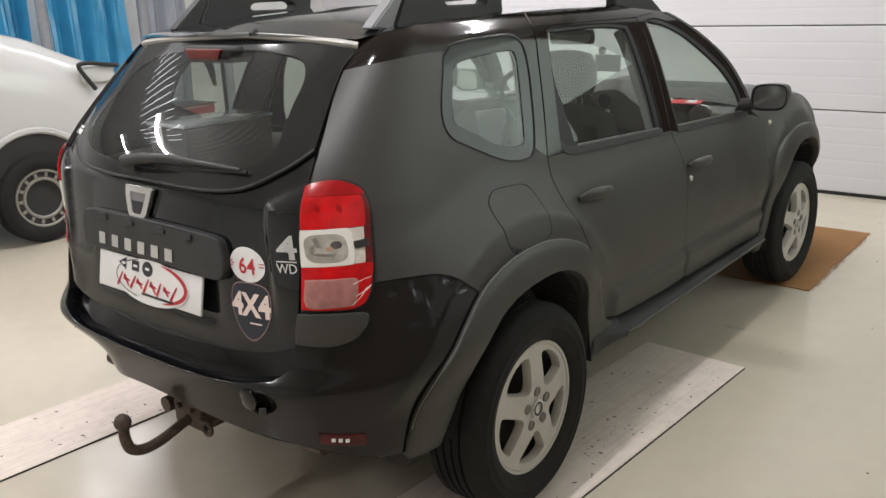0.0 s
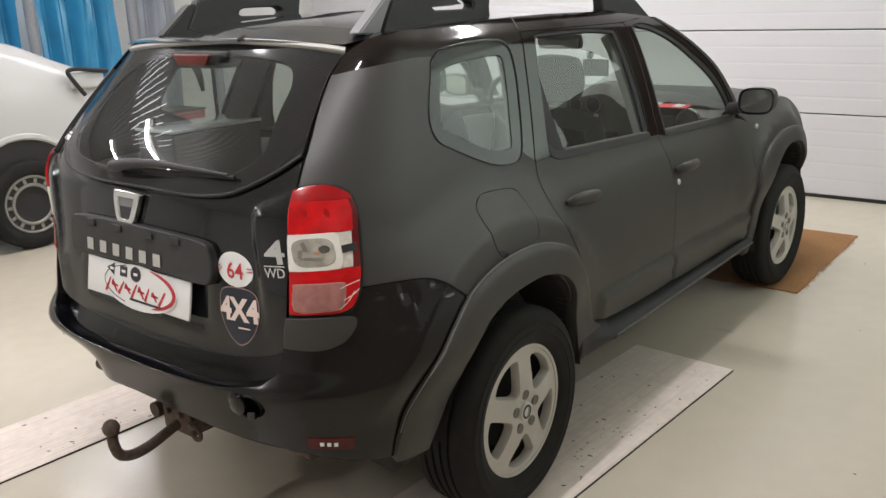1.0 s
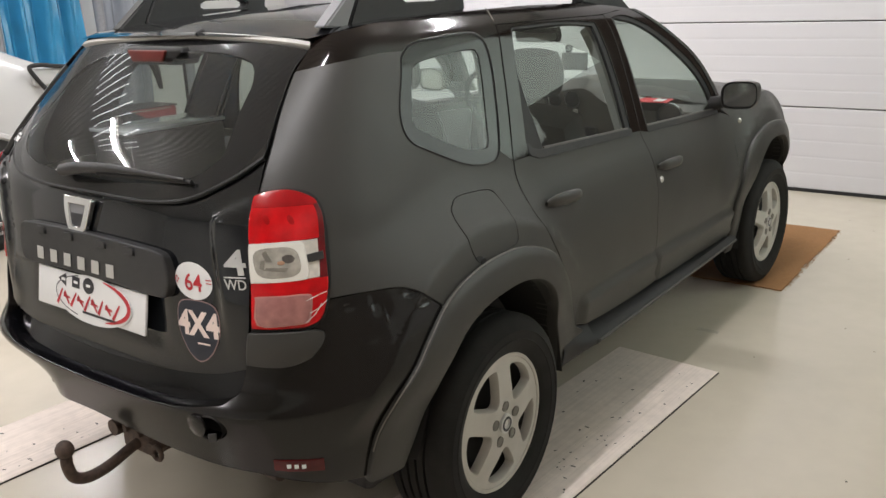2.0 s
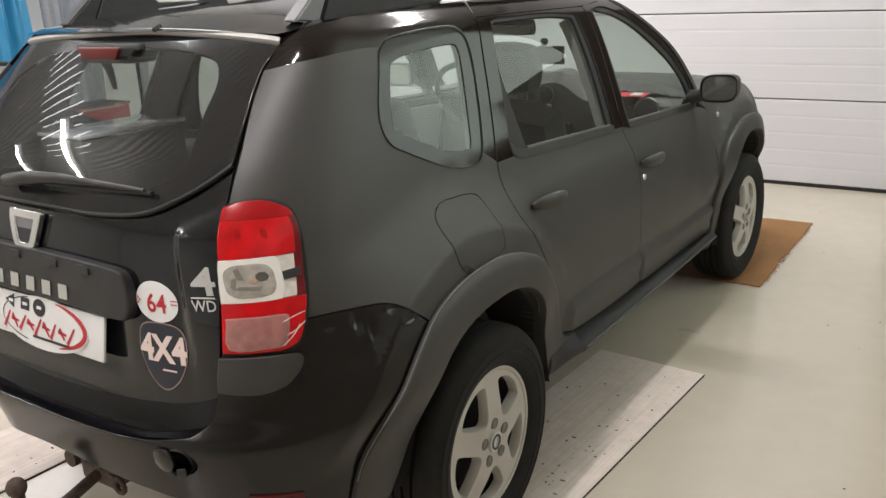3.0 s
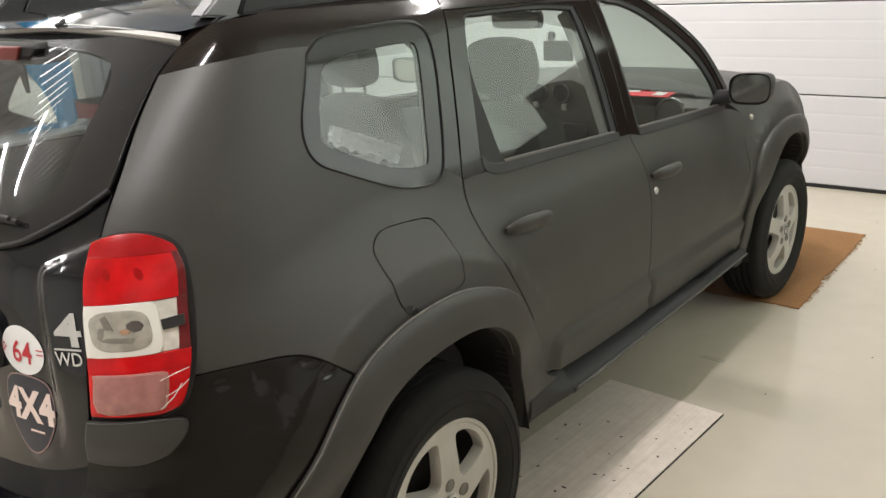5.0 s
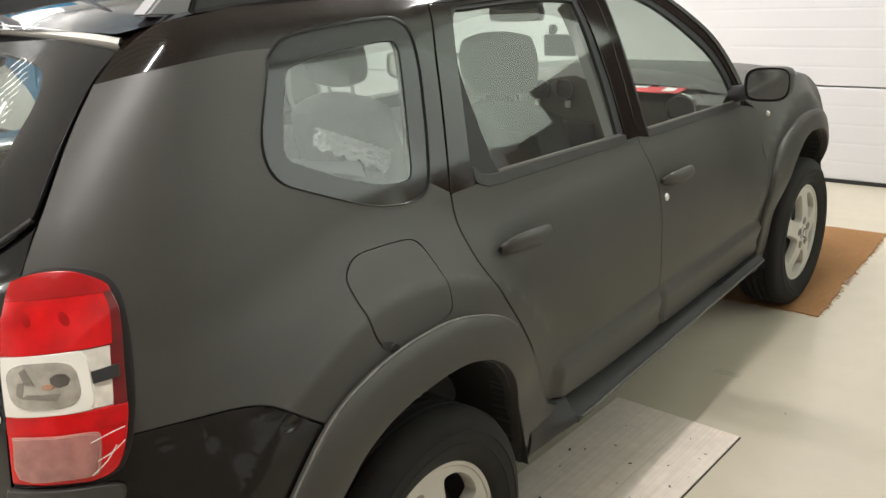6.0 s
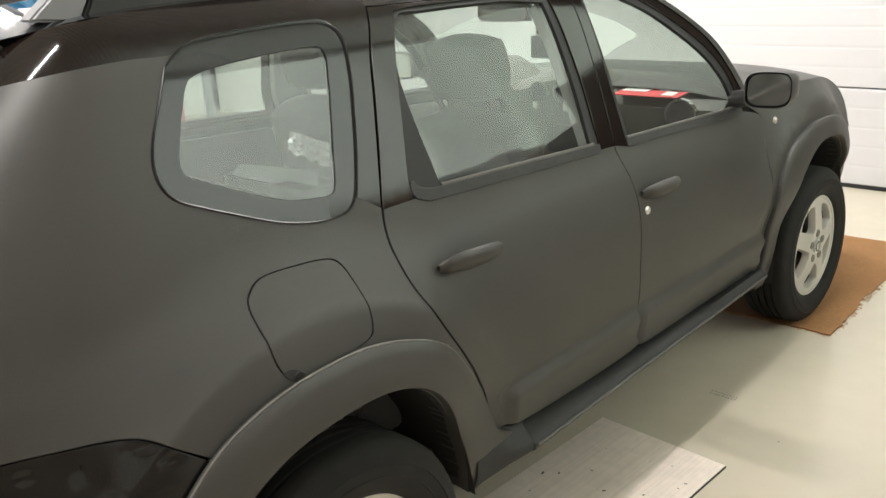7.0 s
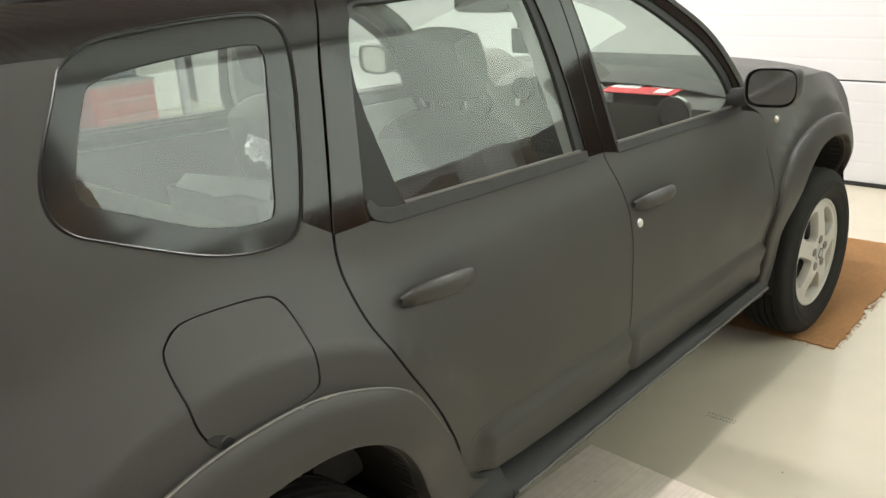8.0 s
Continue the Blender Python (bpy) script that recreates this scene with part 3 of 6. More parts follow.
def build_sectional_door():
    """White sectional garage door: wide panels with shallow ribs, seams between them, a rubber seal at the floor."""
    root = tagged(new("sectional_door"), "closed white ribbed sectional garage door with dark seams", "garage door", kind="structure")
    y0, y1 = -1.298, 5.2
    for i in range(6):
        z0, z1 = 0.024 + i * 0.637, 0.024 + (i + 1) * 0.637 - 0.005
        rows = []
        prof = [(z0, .03), (z0 + .003, .003), (z0 + .007, 0), (z0 + .010, 0)]
        for k in range(1, 5):                       # shallow pressed ribs
            zc = z0 + k * .127
            prof += [(zc - .013, 0), (zc - .009, 0), (zc - .004, .0011), (zc + .004, .0011), (zc + .009, 0), (zc + .013, 0)]
        prof += [(z1 - .010, 0), (z1 - .007, 0), (z1 - .003, .003), (z1, .03)]
        for z, d in prof:
            rows.append([(XD + d, y1, z), (XD + d, y0, z)])
        ribbon("door_panel", rows, DOOR_WHITE, root)
    part("door_backing", box(XD + .03, XD + .06, y0, y1, 0.0, 3.85), RUBBER, root, "dark gap behind the panels", smooth=False)
    part("bottom_seal", box(XD - .004, XD + .03, y0, y1, 0.0, 0.028, .004), RUBBER, root, "black rubber floor seal")


build_sectional_door()


def build_tube_light(x, y, turn, share):
    root = tagged(new("tube_light"), "bright white fluorescent batten lamp under the ceiling", "ceiling lamp", "ceiling battens")
    root.location = (x, y, CEIL - DROP)
    root.rotation_euler = (0, 0, radians(turn))
    part("housing", box(-.78, .78, -.026, .026, .045, .085, .006), WALL, root)
    for dx in (-.6, .6):
        part("hanger", tube([(dx, 0, .08), (dx, 0, DROP + .01)], .004, 6), GREY_POST, root)
        part("end_cap", tube([(dx * 1.29, 0, .0), (dx * 1.29, 0, .06)], .016, 8), WALL, root)
    part("lamp_tube", tube([(-.75, 0, .012), (.75, 0, .012)], .014, 12), TUBE, root, "glowing white tube")
    la = bpy.data.lights.new("tube_lamp", "AREA")
    la.shape, la.size, la.size_y, la.energy, la.color = "RECTANGLE", 1.5, .024, TUBE_WATTS * share, (1.0, 0.98, 0.945)
    lo = new("tube_lamp", la)
    lo.parent = root
    lo.location = (0, 0, -.005)


for t in TUBES:
    build_tube_light(*t)


def build_board(name, corner, length, width, turn, mat, label, chips, seed):
    """A thin loose sheet on the floor, its front right corner given, with grit on it."""
    root = tagged(new(name), label, "floor board")
    root.location, root.rotation_euler = (*corner, 0), (0, 0, radians(turn))
    part("sheet", box(-length, 0, 0, width, 0.0005, 0.007, .0012), mat, root)
    # dark strip puts the shadow gap under the board's edge into colour
    part("shadow_gap", box(-length, -.001, -.0045, -.0005, 0.0004, 0.0055, .001), GRIT_AND_SHADOW, root, "dark strip painted for the shadow gap beside the board")
    rnd = random.Random(seed)
    bm = bmesh.new()
    for _ in range(chips):
        r = rnd.choice((.0008, .001, .0013, .0017, .0026, .0034, .0045))
        m = Matrix.Translation((-rnd.uniform(.02, length - .02), rnd.choice((min(abs(rnd.gauss(.10, .05)), width - .03) + .01, rnd.uniform(.02, width - .02))), .0065)) @ Matrix.Rotation(rnd.uniform(0, 6), 4, "Z") @ Matrix.Diagonal((r * rnd.uniform(1, 3), r, r * .4, 1))
        bmesh.ops.create_icosphere(bm, subdivisions=1, radius=1, matrix=m)
    tagged(part("grit", bm, GRIT_AND_SHADOW, root), kind="stuff")


build_board("floor_board", (1.375, -1.037), 3.3, .47, -3.6, BOARD, "whitewashed thin board with black grit lying under the right wheels", 380, 7)
build_board("floor_board", (1.30, .66), 3.9, .42, -2.5, BOARD, "whitewashed thin board with black grit lying under the left wheels", 200, 8)


def build_carpet():
    """A brown carpet offcut with a frayed edge."""
    rnd = random.Random(3)
    x0, x1, y0, y1 = 2.535, 3.885, -.975, -.42
    n = 60
    loop = [(x0 + (x1 - x0) * i / n, y0 + rnd.uniform(-.006, .006) + (.012 if 18 < i < 26 else 0)) for i in range(n)]
    loop += [(x1 + rnd.uniform(-.003, .003), y0 + (y1 - y0) * i / 20) for i in range(20)]
    loop += [(x1 - (x1 - x0) * i / 20, y1) for i in range(20)]
    loop += [(x0 + rnd.uniform(-.008, .008), y1 - (y1 - y0) * i / 30) for i in range(30)]
    bm = bmesh.new()
    low = [bm.verts.new((x, y, .0008)) for x, y in loop]
    top = [bm.verts.new((x, y, .007)) for x, y in loop]
    bm.faces.new(top)
    for i in range(len(loop)):
        j = (i + 1) % len(loop)
        bm.faces.new((low[i], low[j], top[j], top[i]))
    root = tagged(new("carpet_offcut"), "brown carpet offcut with a frayed edge under the front wheel", "carpet")
    part("carpet_sheet", bm, CARPET, root, smooth=False)
    bm = bmesh.new()
    for _ in range(150):                    # loose threads along the cut edges
        if rnd.random() < .6:
            p, d = Vector((rnd.uniform(x0, x1), y0, .004)), Vector((rnd.uniform(-.6, .6), -1, 0))
        else:
            p, d = Vector((x0, rnd.uniform(y0, y1), .004)), Vector((-1, rnd.uniform(-.6, .6), 0))
        n = rnd.uniform(.008, .022)
        tube([p - d * .006, p + d * n * .5 + Vector((0, 0, .002)), p + d * n + Vector((rnd.uniform(-.004, .004), 0, -.003))], .0009, 4, bm)
    tagged(part("frayed_threads", bm, CARPET, root), "loose brown threads at the cut edge", kind="stuff")


build_carpet()


def build_floor_print():
    """Small dark printed bars on the floor paint."""
    bm = bmesh.new()
    rnd = random.Random(4)
    for k in range(9):
        y = -.79 - k * .0115
        for r in range(2):
            w = rnd.uniform(.004, .009)
            bmesh.ops.create_cube(bm, size=1, matrix=Matrix.Translation((1.80 + r * .018 + rnd.uniform(-.002, .002), y, .0006)) @ Matrix.Diagonal((w, .006, .0008, 1)))
    tagged(part("floor_print", bm, BOLT, None, smooth=False), "small faded dark print on the floor", "floor print", kind="structure")
    rnd = random.Random(9)
    bm = bmesh.new()
    for k in range(70):
        x, y = rnd.uniform(-1.5, 4.7), rnd.uniform(-3.0, -.9)
        r = rnd.uniform(.002, .007)
        bmesh.ops.create_icosphere(bm, subdivisions=1, radius=1, matrix=Matrix.Translation((x, y, .0006)) @ Matrix.Rotation(rnd.uniform(0, 6), 4, "Z") @ Matrix.Diagonal((r * rnd.uniform(1, 2.5), r, .0012, 1)))
    tagged(part("floor_specks", bm, GRIT_AND_SHADOW, None), "scattered dark specks of dirt on the floor", "dirt", kind="stuff")


build_floor_print()


# ---------------------------------------------------------------- the car
car = tagged(new("car"), "dark grey foil-wrapped compact off-road car with gloss black upper body", "car")

# outlines on the skin: (s, z)
QUARTER_GLASS = [(-.210, 1.285), (-.186, 1.338), (-.122, 1.410), (-.073, 1.446), (-.020, 1.464), (.115, 1.474), (.255, 1.476), (.303, 1.466), (.324, 1.435),
                 (.310, 1.36), (.290, 1.295), (.262, 1.209), (.232, 1.132), (.205, 1.104), (.166, 1.098), (.120, 1.100), (.057, 1.113), (-.005, 1.135), (-.11, 1.181), (-.172, 1.207), (-.204, 1.240)]
QUARTER_CLEAR = [(-.072, 1.394), (-.053, 1.407), (-.008, 1.417), (.085, 1.425), (.235, 1.430), (.266, 1.414), (.252, 1.358), (.207, 1.221), (.186, 1.155),
                 (.159, 1.142), (.081, 1.152), (.014, 1.174), (-.093, 1.224), (-.138, 1.246), (-.142, 1.279), (-.097, 1.353)]
ARCH_IN = [(-.375, .385), (-.322, .49), (-.255, .666), (-.142, .741), (.012, .764), (.146, .757), (.247, .710), (.335, .60), (.39, .49), (.42, .40), (.435, .325)]
ARCH_OUT = [(-.466, .385), (-.445, .48), (-.404, .615), (-.340, .727), (-.250, .812), (-.120, .855), (.026, .867), (.142, .858), (.26, .821), (.335, .772), (.388, .70), (.452, .612), (.503, .530), (.535, .464), (.60, .428), (.67, .395)]
FARCH_IN = [(2.312, .27), (2.314, .45), (2.332, .575), (2.393, .685), (2.49, .765), (2.62, .800), (2.78, .794), (2.92, .747), (3.02, .63), (3.07, .50), (3.09, .30)]
FARCH_OUT = [(2.228, .27), (2.222, .45), (2.220, .60), (2.258, .745), (2.37, .835), (2.52, .878), (2.68, .886), (2.85, .868), (3.0, .81), (3.11, .70), (3.17, .55), (3.19, .32)]
REAR_WIN = [(.500, 1.468), (.455, 1.375), (.420, 1.26), (.388, 1.135), (.386, 1.098), (.420, 1.078), (.470, 1.071), (.80, 1.056), (1.150, 1.040), (1.150, 1.040), (1.135, 1.25), (1.105, 1.47), (1.105, 1.47), (.90, 1.486), (.60, 1.486), (.52, 1.482)]
REAR_PANE = [(.508, 1.462), (.452, 1.33), (.485, 1.094), (.485, 1.094), (.80, 1.080), (1.112, 1.064), (1.112, 1.064), (1.100, 1.25), (1.078, 1.46), (1.078, 1.46), (.90, 1.475), (.60, 1.475)]
FRONT_WIN = [(1.255, 1.478), (1.268, 1.25), (1.290, 1.030), (1.290, 1.030), (1.65, 1.016), (2.085, 1.000), (2.085, 1.000), (2.055, 1.115), (1.945, 1.235), (1.78, 1.335), (1.60, 1.422), (1.45, 1.472), (1.36, 1.487)]
FRONT_PANE = [(1.277, 1.462), (1.290, 1.25), (1.308, 1.052), (1.308, 1.052), (1.65, 1.036), (2.045, 1.022), (2.045, 1.022), (2.015, 1.115), (1.915, 1.218), (1.76, 1.315), (1.59, 1.402), (1.44, 1.455), (1.36, 1.468)]
FUEL = [(-.088, 1.025), (-.050, 1.043), (.028, 1.042), (.104, 1.034), (.133, 1.018), (.143, .985), (.144, .945), (.140, .900), (.128, .877), (.090, .868), (.028, .860), (-.058, .862), (-.086, .875), (-.101, .900), (-.106, .944), (-.104, 1.000)]
WRAP_TOP = [(-.640, 1.416), (-.55, 1.430), (-.42, 1.441), (-.25, 1.447), (-.0734, 1.4455)]
SEAM = [(0.479, 1.543), (0.463, 1.53), (0.439, 1.505)]


def flare(name, outer, inner, side):
    """A wheel-arch moulding between two curves: it stands out from the skin and folds in round the wheel."""
    a, b = even(spline(outer, 6, False), 72), even(spline(inner, 6, False), 72)
    rows = []
    for f, off in ((0, -.010), (0, .007), (.018, .0155), (.06, .0190), (.3, .0218), (.6, .0235), (.9, .0240), (.97, .022), (1.0, .014)):
        q = a + (b - a) * f
        rows.append(skin(q[:, 0], q[:, 1], off)[0])
    for dy in (.02, .06):
        q = skin(b[:, 0], b[:, 1], 0.0)[0].copy()
        q[:, 1] += dy
        rows.append(q)
    ob = ribbon(name, rows, WRAP, car, side, "matt wheel-arch moulding")
    if name.startswith("rear"):
        q = a[4:-14]
        rnd = random.Random(17)
        for k in range(9):                  # scuffs where the foil has rubbed through
            i = rnd.choice((34, 36, 37, 38, 39, 41, 47, 48))
            q0 = skin(a[i:i + 1, 0], a[i:i + 1, 1] - rnd.uniform(.0, .006), .0155)[0][0]
            d = Vector((rnd.uniform(.003, .009), 0, rnd.uniform(-.002, .001)))
            part("scuff", tube([(q0[0], q0[1] * side, q0[2]), (q0[0] + d.x, q0[1] * side, q0[2] + d.z)], .0013, 5), WORN_AND_LIT, ob, "pale scuff in the foil")
        # pale tube stands in for the highlight along the moulding's edge
        part("worn_lit_edge", tube([(p[0], p[1] * side, p[2]) for p in skin(q[:, 0], q[:, 1], .0105)[0]], .0022, 6), WORN_AND_LIT, ob, "pale edge of the moulding, wear and painted highlight in one colour")
    return ob


def arch_liner(cx, inner, side):
    b = even(spline(inner, 6, False), 48)
    rows = []
    for y in (-.80, -.62, -.52):
        rows.append([(s, y, z) for s, z in b])
    rows.append([(cx + (s - cx) * .3, -.50, .33 + (z - .33) * .3) for s, z in b])
    rows.append([(cx, -.50, .33) for s, z in b])
    ribbon("arch_liner", rows, DARK, car, side, "black wheel-arch liner")


def build_side(side):
    """All panels of one flank, the same on both."""
    far = side < 0
    glass_low = [(-.0734, 1.4455), (-.122, 1.410), (-.186, 1.338), (-.210, 1.285), (-.204, 1.240), (-.172, 1.207), (-.11, 1.181), (-.005, 1.135), (.057, 1.113), (.120, 1.100), (.166, 1.098), (.205, 1.104), (.232, 1.122)]
    outline = joined(WRAP_TOP, glass_low, [(.232, 1.122), (.2885, 1.087)], [(.2885, 1.087), (.281, 1.044), (.278, .985), (.288, .915), (.332, .825), (.392, .730), (.442, .645)],
                     [(.442, .645), (.36, .57)], [(.36, .57), (.335, .60), (.245, .712), (.14, .762), (0, .772), (-.16, .752)], [(-.16, .752), (-.20, .755)],
                     [(-.20, .755), (-.295, .838), (-.354, .882), (-.449, .895), (-.5215, .899)], [(-.5215, .899), (-.501, 1.005), (-.497, 1.09), (-.521, 1.136), (-.565, 1.158), (-.607, 1.160), (-.633, 1.153)],
                     [(-.633, 1.153), (-.631, 1.24), (-.640, 1.345), (-.640, 1.416)])
    panel("quarter_panel", outline, WRAP, car, holes=[spline(FUEL, 4)], side=side, label="satin dark grey foil-wrapped quarter panel", step=.016)
    # fuel flap
    if not far:
        c = np.array(FUEL).mean(0)
        flap = [tuple(c + (np.array(p) - c) * .957) for p in FUEL]
        lid = panel("fuel_flap", spline(flap, 4), WRAP, car, side=side, off=.0005, label="foil-wrapped fuel flap", step=.010)
        p, n = skin(np.array([-.062]), np.array([.868]), .001)
        panel("flap_shadow", spline([(-.092, .884), (-.078, .868), (-.058, .862), (-.048, .868), (-.060, .880), (-.078, .888)], 3), RUBBER, lid, side=side, off=.0018, depth=.004, edge=.0008, step=.02, label="dark notch in the flap corner")
        part("flap_notch", lathe([(0, -.002), (.011, -.002), (.012, .001), (.0, .001)], 16), RUBBER, lid).location = p[0]
    else:
        panel("fuel_blank", spline(FUEL, 4), WRAP, car, side=side, off=.0)
    # gloss band over the windows, from the tail to the A-pillar
    cant = [(-.612, 1.484), (-.56, 1.503), (-.40, 1.515), (0, 1.530), (.45, 1.540), (.85, 1.543), (1.20, 1.535), (1.50, 1.505)]
    lower = [(1.50, 1.505), (1.42, 1.4985), (1.36, 1.505), (1.215, 1.4955), (1.0, 1.4945), (.60, 1.4945), (.434, 1.4945)]
    pillar = [(.434, 1.4945), (.381, 1.390), (.349, 1.292), (.319, 1.195), (.2885, 1.0875)]
    inner = [(.233, 1.1225), (.240, 1.135), (.268, 1.209), (.296, 1.295), (.316, 1.36), (.330, 1.435), (.308, 1.471), (.255, 1.481), (.115, 1.479), (-.020, 1.468), (-.0734, 1.4465)]
    outline = joined(cant, lower, pillar, inner, [(p[0], p[1] + .001) for p in WRAP_TOP[::-1]], [(-.640, 1.417), (-.612, 1.484)])
    panel("upper_frame", outline, GLOSS, car, side=side, label="gloss black cant rail and rear pillar")
    # quarter glass
    c = np.array(QUARTER_GLASS).mean(0)
    rim_o = [tuple(c + (np.array(p) - c) * .985) for p in QUARTER_GLASS]
    qg = panel("quarter_glass", spline(rim_o, 4), CERAMIC, car, holes=[spline(QUARTER_CLEAR, 4)], side=side, off=-.001, depth=.008, label="dark printed border of the quarter window")
    panel("pane", spline(QUARTER_CLEAR, 4), GLASS, qg, side=side, off=-.004, depth=.003, label="clear quarter window pane").visible_shadow = False
    seal = even(spline([tuple(c + (np.array(p) - c) * 1.0) for p in QUARTER_GLASS], 5), 120)
    rows = [skin(*(c + (seal - c) * f).T, o)[0] for f, o in ((.982, -.004), (.988, .0015), (1.0, .003), (1.012, .0015), (1.018, -.004))]
    ribbon("seal", np.array(rows).transpose(1, 0, 2)[:, ::-1], SEAL, qg, side, closed=True)
    # doors
    # gloss frame above the belt, foil below it
    fr_out = [(.436, 1.490), (.389, 1.390), (.357, 1.292), (.327, 1.195), (.296, 1.095), (.2955, 1.083), (.2955, 1.083), (.385, 1.083), (.385, 1.083), (.386, 1.098), (.388, 1.135), (.420, 1.26), (.455, 1.375), (.500, 1.468),
              (.52, 1.480), (.60, 1.4845), (.90, 1.4845), (1.105, 1.470), (1.105, 1.470), (1.135, 1.25), (1.150, 1.0455), (1.150, 1.0455), (1.2215, 1.042), (1.2215, 1.042), (1.219, 1.10), (1.209, 1.40), (1.202, 1.490), (1.202, 1.490), (1.0, 1.4905), (.60, 1.4905), (.436, 1.490)]
    low_out = [(.2965, 1.082), (.289, 1.044), (.286, .985), (.296, .915), (.340, .825), (.400, .730), (.451, .645), (.502, .555), (.527, .468), (.527, .468), (.60, .434), (1.182, .413), (1.182, .413),
               (1.229, .520), (1.242, .680), (1.266, .835), (1.255, .932), (1.223, 1.022), (1.222, 1.0415), (1.222, 1.0415), (.80, 1.0545), (.470, 1.070), (.385, 1.082), (.385, 1.082), (.2955, 1.082), (.2955, 1.082)]
    rdoor = panel("rear_door", spline(low_out, 4), WRAP, car, side=side, label="satin dark grey foil-wrapped rear door")
    panel("window_frame", spline(fr_out, 4), GLOSS, rdoor, side=side, off=.001, label="gloss black door frame")
    panel("window_rubber", spline(REAR_WIN, 4), RUBBER, rdoor, holes=[spline(REAR_PANE, 4)], side=side, off=-.004, depth=.012, label="black window surround")
    panel("pane", spline(REAR_PANE, 4), GLASS, rdoor, side=side, off=-.010, depth=.003, label="clear door glass").visible_shadow = False
    strip = [(.392, 1.118), (.388, 1.102), (.396, 1.084), (.425, 1.072), (.470, 1.0655), (.80, 1.0515), (1.146, 1.0375), (1.146, 1.0375), (1.146, 1.060), (1.146, 1.060), (.80, 1.0745), (.485, 1.0890), (.445, 1.093), (.414, 1.102), (.402, 1.116)]
    panel("waist_strip", spline(strip, 3), PLASTIC, rdoor, side=side, off=.0035, depth=.012, label="black plastic waist strip")
    lip = skin(np.linspace(.487, 1.125, 14), np.linspace(1.0925, 1.0635, 14), -.004)[0] * (1, side, 1)
    part("glass_lip", tube([tuple(p) for p in lip], .0060, 8), PALE_LIP, rdoor, "lip along the glass, grey lightened for the ceiling's reflection")
    mould = [(.572, .566), (.560, .500), (.61, .449), (1.176, .424), (1.205, .470), (1.221, .545), (1.19, .553), (.90, .556)]
    panel("door_moulding", spline(mould, 5), WRAP, rdoor, side=side, off=.001, edge=.003, depth=.015, crown=lambda s, z: .022 * ease(0, .042, (.566 - .015 * (s - .55)) - z) * ease(.555, .612, s), step=.018, label="raised lower door moulding")
    fl = [(1.229, 1.0405), (1.229, 1.022), (1.261, .932), (1.272, .835), (1.248, .680), (1.235, .520), (1.188, .409), (1.188, .409), (1.70, .395), (2.166, .386), (2.166, .386), (2.192, .50), (2.192, .80), (2.225, .940), (2.205, .975), (2.10, .9985), (2.10, .9985), (1.65, 1.0145), (1.28, 1.0285), (1.28, 1.0285)]
    fdoor = panel("front_door", spline(fl + [(1.229, 1.0405)], 4), WRAP, car, side=side, label="satin dark grey foil-wrapped front door")
    fo = [(1.208, 1.492), (1.215, 1.40), (1.225, 1.10), (1.2275, 1.042), (1.2275, 1.042), (1.289, 1.030), (1.289, 1.030), (1.268, 1.25), (1.255, 1.478), (1.255, 1.478), (1.36, 1.486), (1.45, 1.471), (1.60, 1.421), (1.78, 1.334), (1.945, 1.234), (2.055, 1.114), (2.084, 1.0015),
          (2.084, 1.0015), (2.135, .9995), (2.135, .9995), (2.105, 1.13), (1.99, 1.258), (1.81, 1.366), (1.62, 1.455), (1.49, 1.497), (1.38, 1.502), (1.208, 1.492), (1.208, 1.492)]
    panel("window_frame", spline(fo, 4), GLOSS, fdoor, side=side, off=.001, label="gloss black door frame")
    panel("window_rubber", spline(FRONT_WIN, 4), RUBBER, fdoor, holes=[spline(FRONT_PANE, 4)], side=side, off=-.004, depth=.012, label="black window surround")
    panel("pane", spline(FRONT_PANE, 4), GLASS, fdoor, side=side, off=-.010, depth=.003, label="clear door glass").visible_shadow = False
    panel("waist_strip", spline(sharp((1.292, 1.027), (2.085, .9985), (2.085, 1.019), (1.292, 1.048)), 2), PLASTIC, fdoor, side=side, off=.0035, depth=.012, label="black plastic waist strip")
    lip = skin(np.linspace(1.300, 2.060, 14), np.linspace(1.0515, 1.0225, 14), -.004)[0] * (1, side, 1)
    part("glass_lip", tube([tuple(p) for p in lip], .0060, 8), PALE_LIP, fdoor, "lip along the glass, grey lightened for the ceiling's reflection")
    mould = [(1.245, .552), (1.232, .475), (1.212, .424), (1.70, .408), (2.13, .398), (2.150, .45), (2.150, .528), (1.70, .560)]
    panel("door_moulding", spline(mould, 5), WRAP, fdoor, side=side, off=.001, edge=.003, depth=.015, crown=lambda s, z: .022 * ease(0, .042, (.558 - .026 * (s - 1.25)) - z) * ease(1.205, 1.262, s), step=.018, label="raised lower door moulding")
    # handles
    for door, x0, x1, z0, z1 in ((rdoor, .384, .604, .927, .916), (fdoor, 1.285, 1.488, .888, .882)):
        rows = []
        for i in range(25):
            f = i / 24
            x, z = x0 + (x1 - x0) * f, z0 + (z1 - z0) * f
            r = .0240 * max(math.sin(math.pi * f ** .92), .012) ** .24
            lift = .006 + .032 * math.sin(math.pi * f) ** .45
            p, n = skin(np.array([x]), np.array([z]), lift)
            p, n = p[0], n[0]
            rows.append([p + np.array((0, 0, 1)) * r * math.cos(a) + n * r * .8 * math.sin(a) for a in np.linspace(0, 2 * math.pi, 15)])
        ribbon("door_handle", rows, WRAP, door, side, "foil-wrapped pull handle")
    p, n = skin(np.array([1.312]), np.array([.832]), .0)
    lk = part("door_lock", lathe([(0, -.006), (.008, -.006), (.012, -.003), (.013, .002)], 24), SILVER, fdoor, "round silver lock")
    lk.location = p[0] * (1, side, 1)
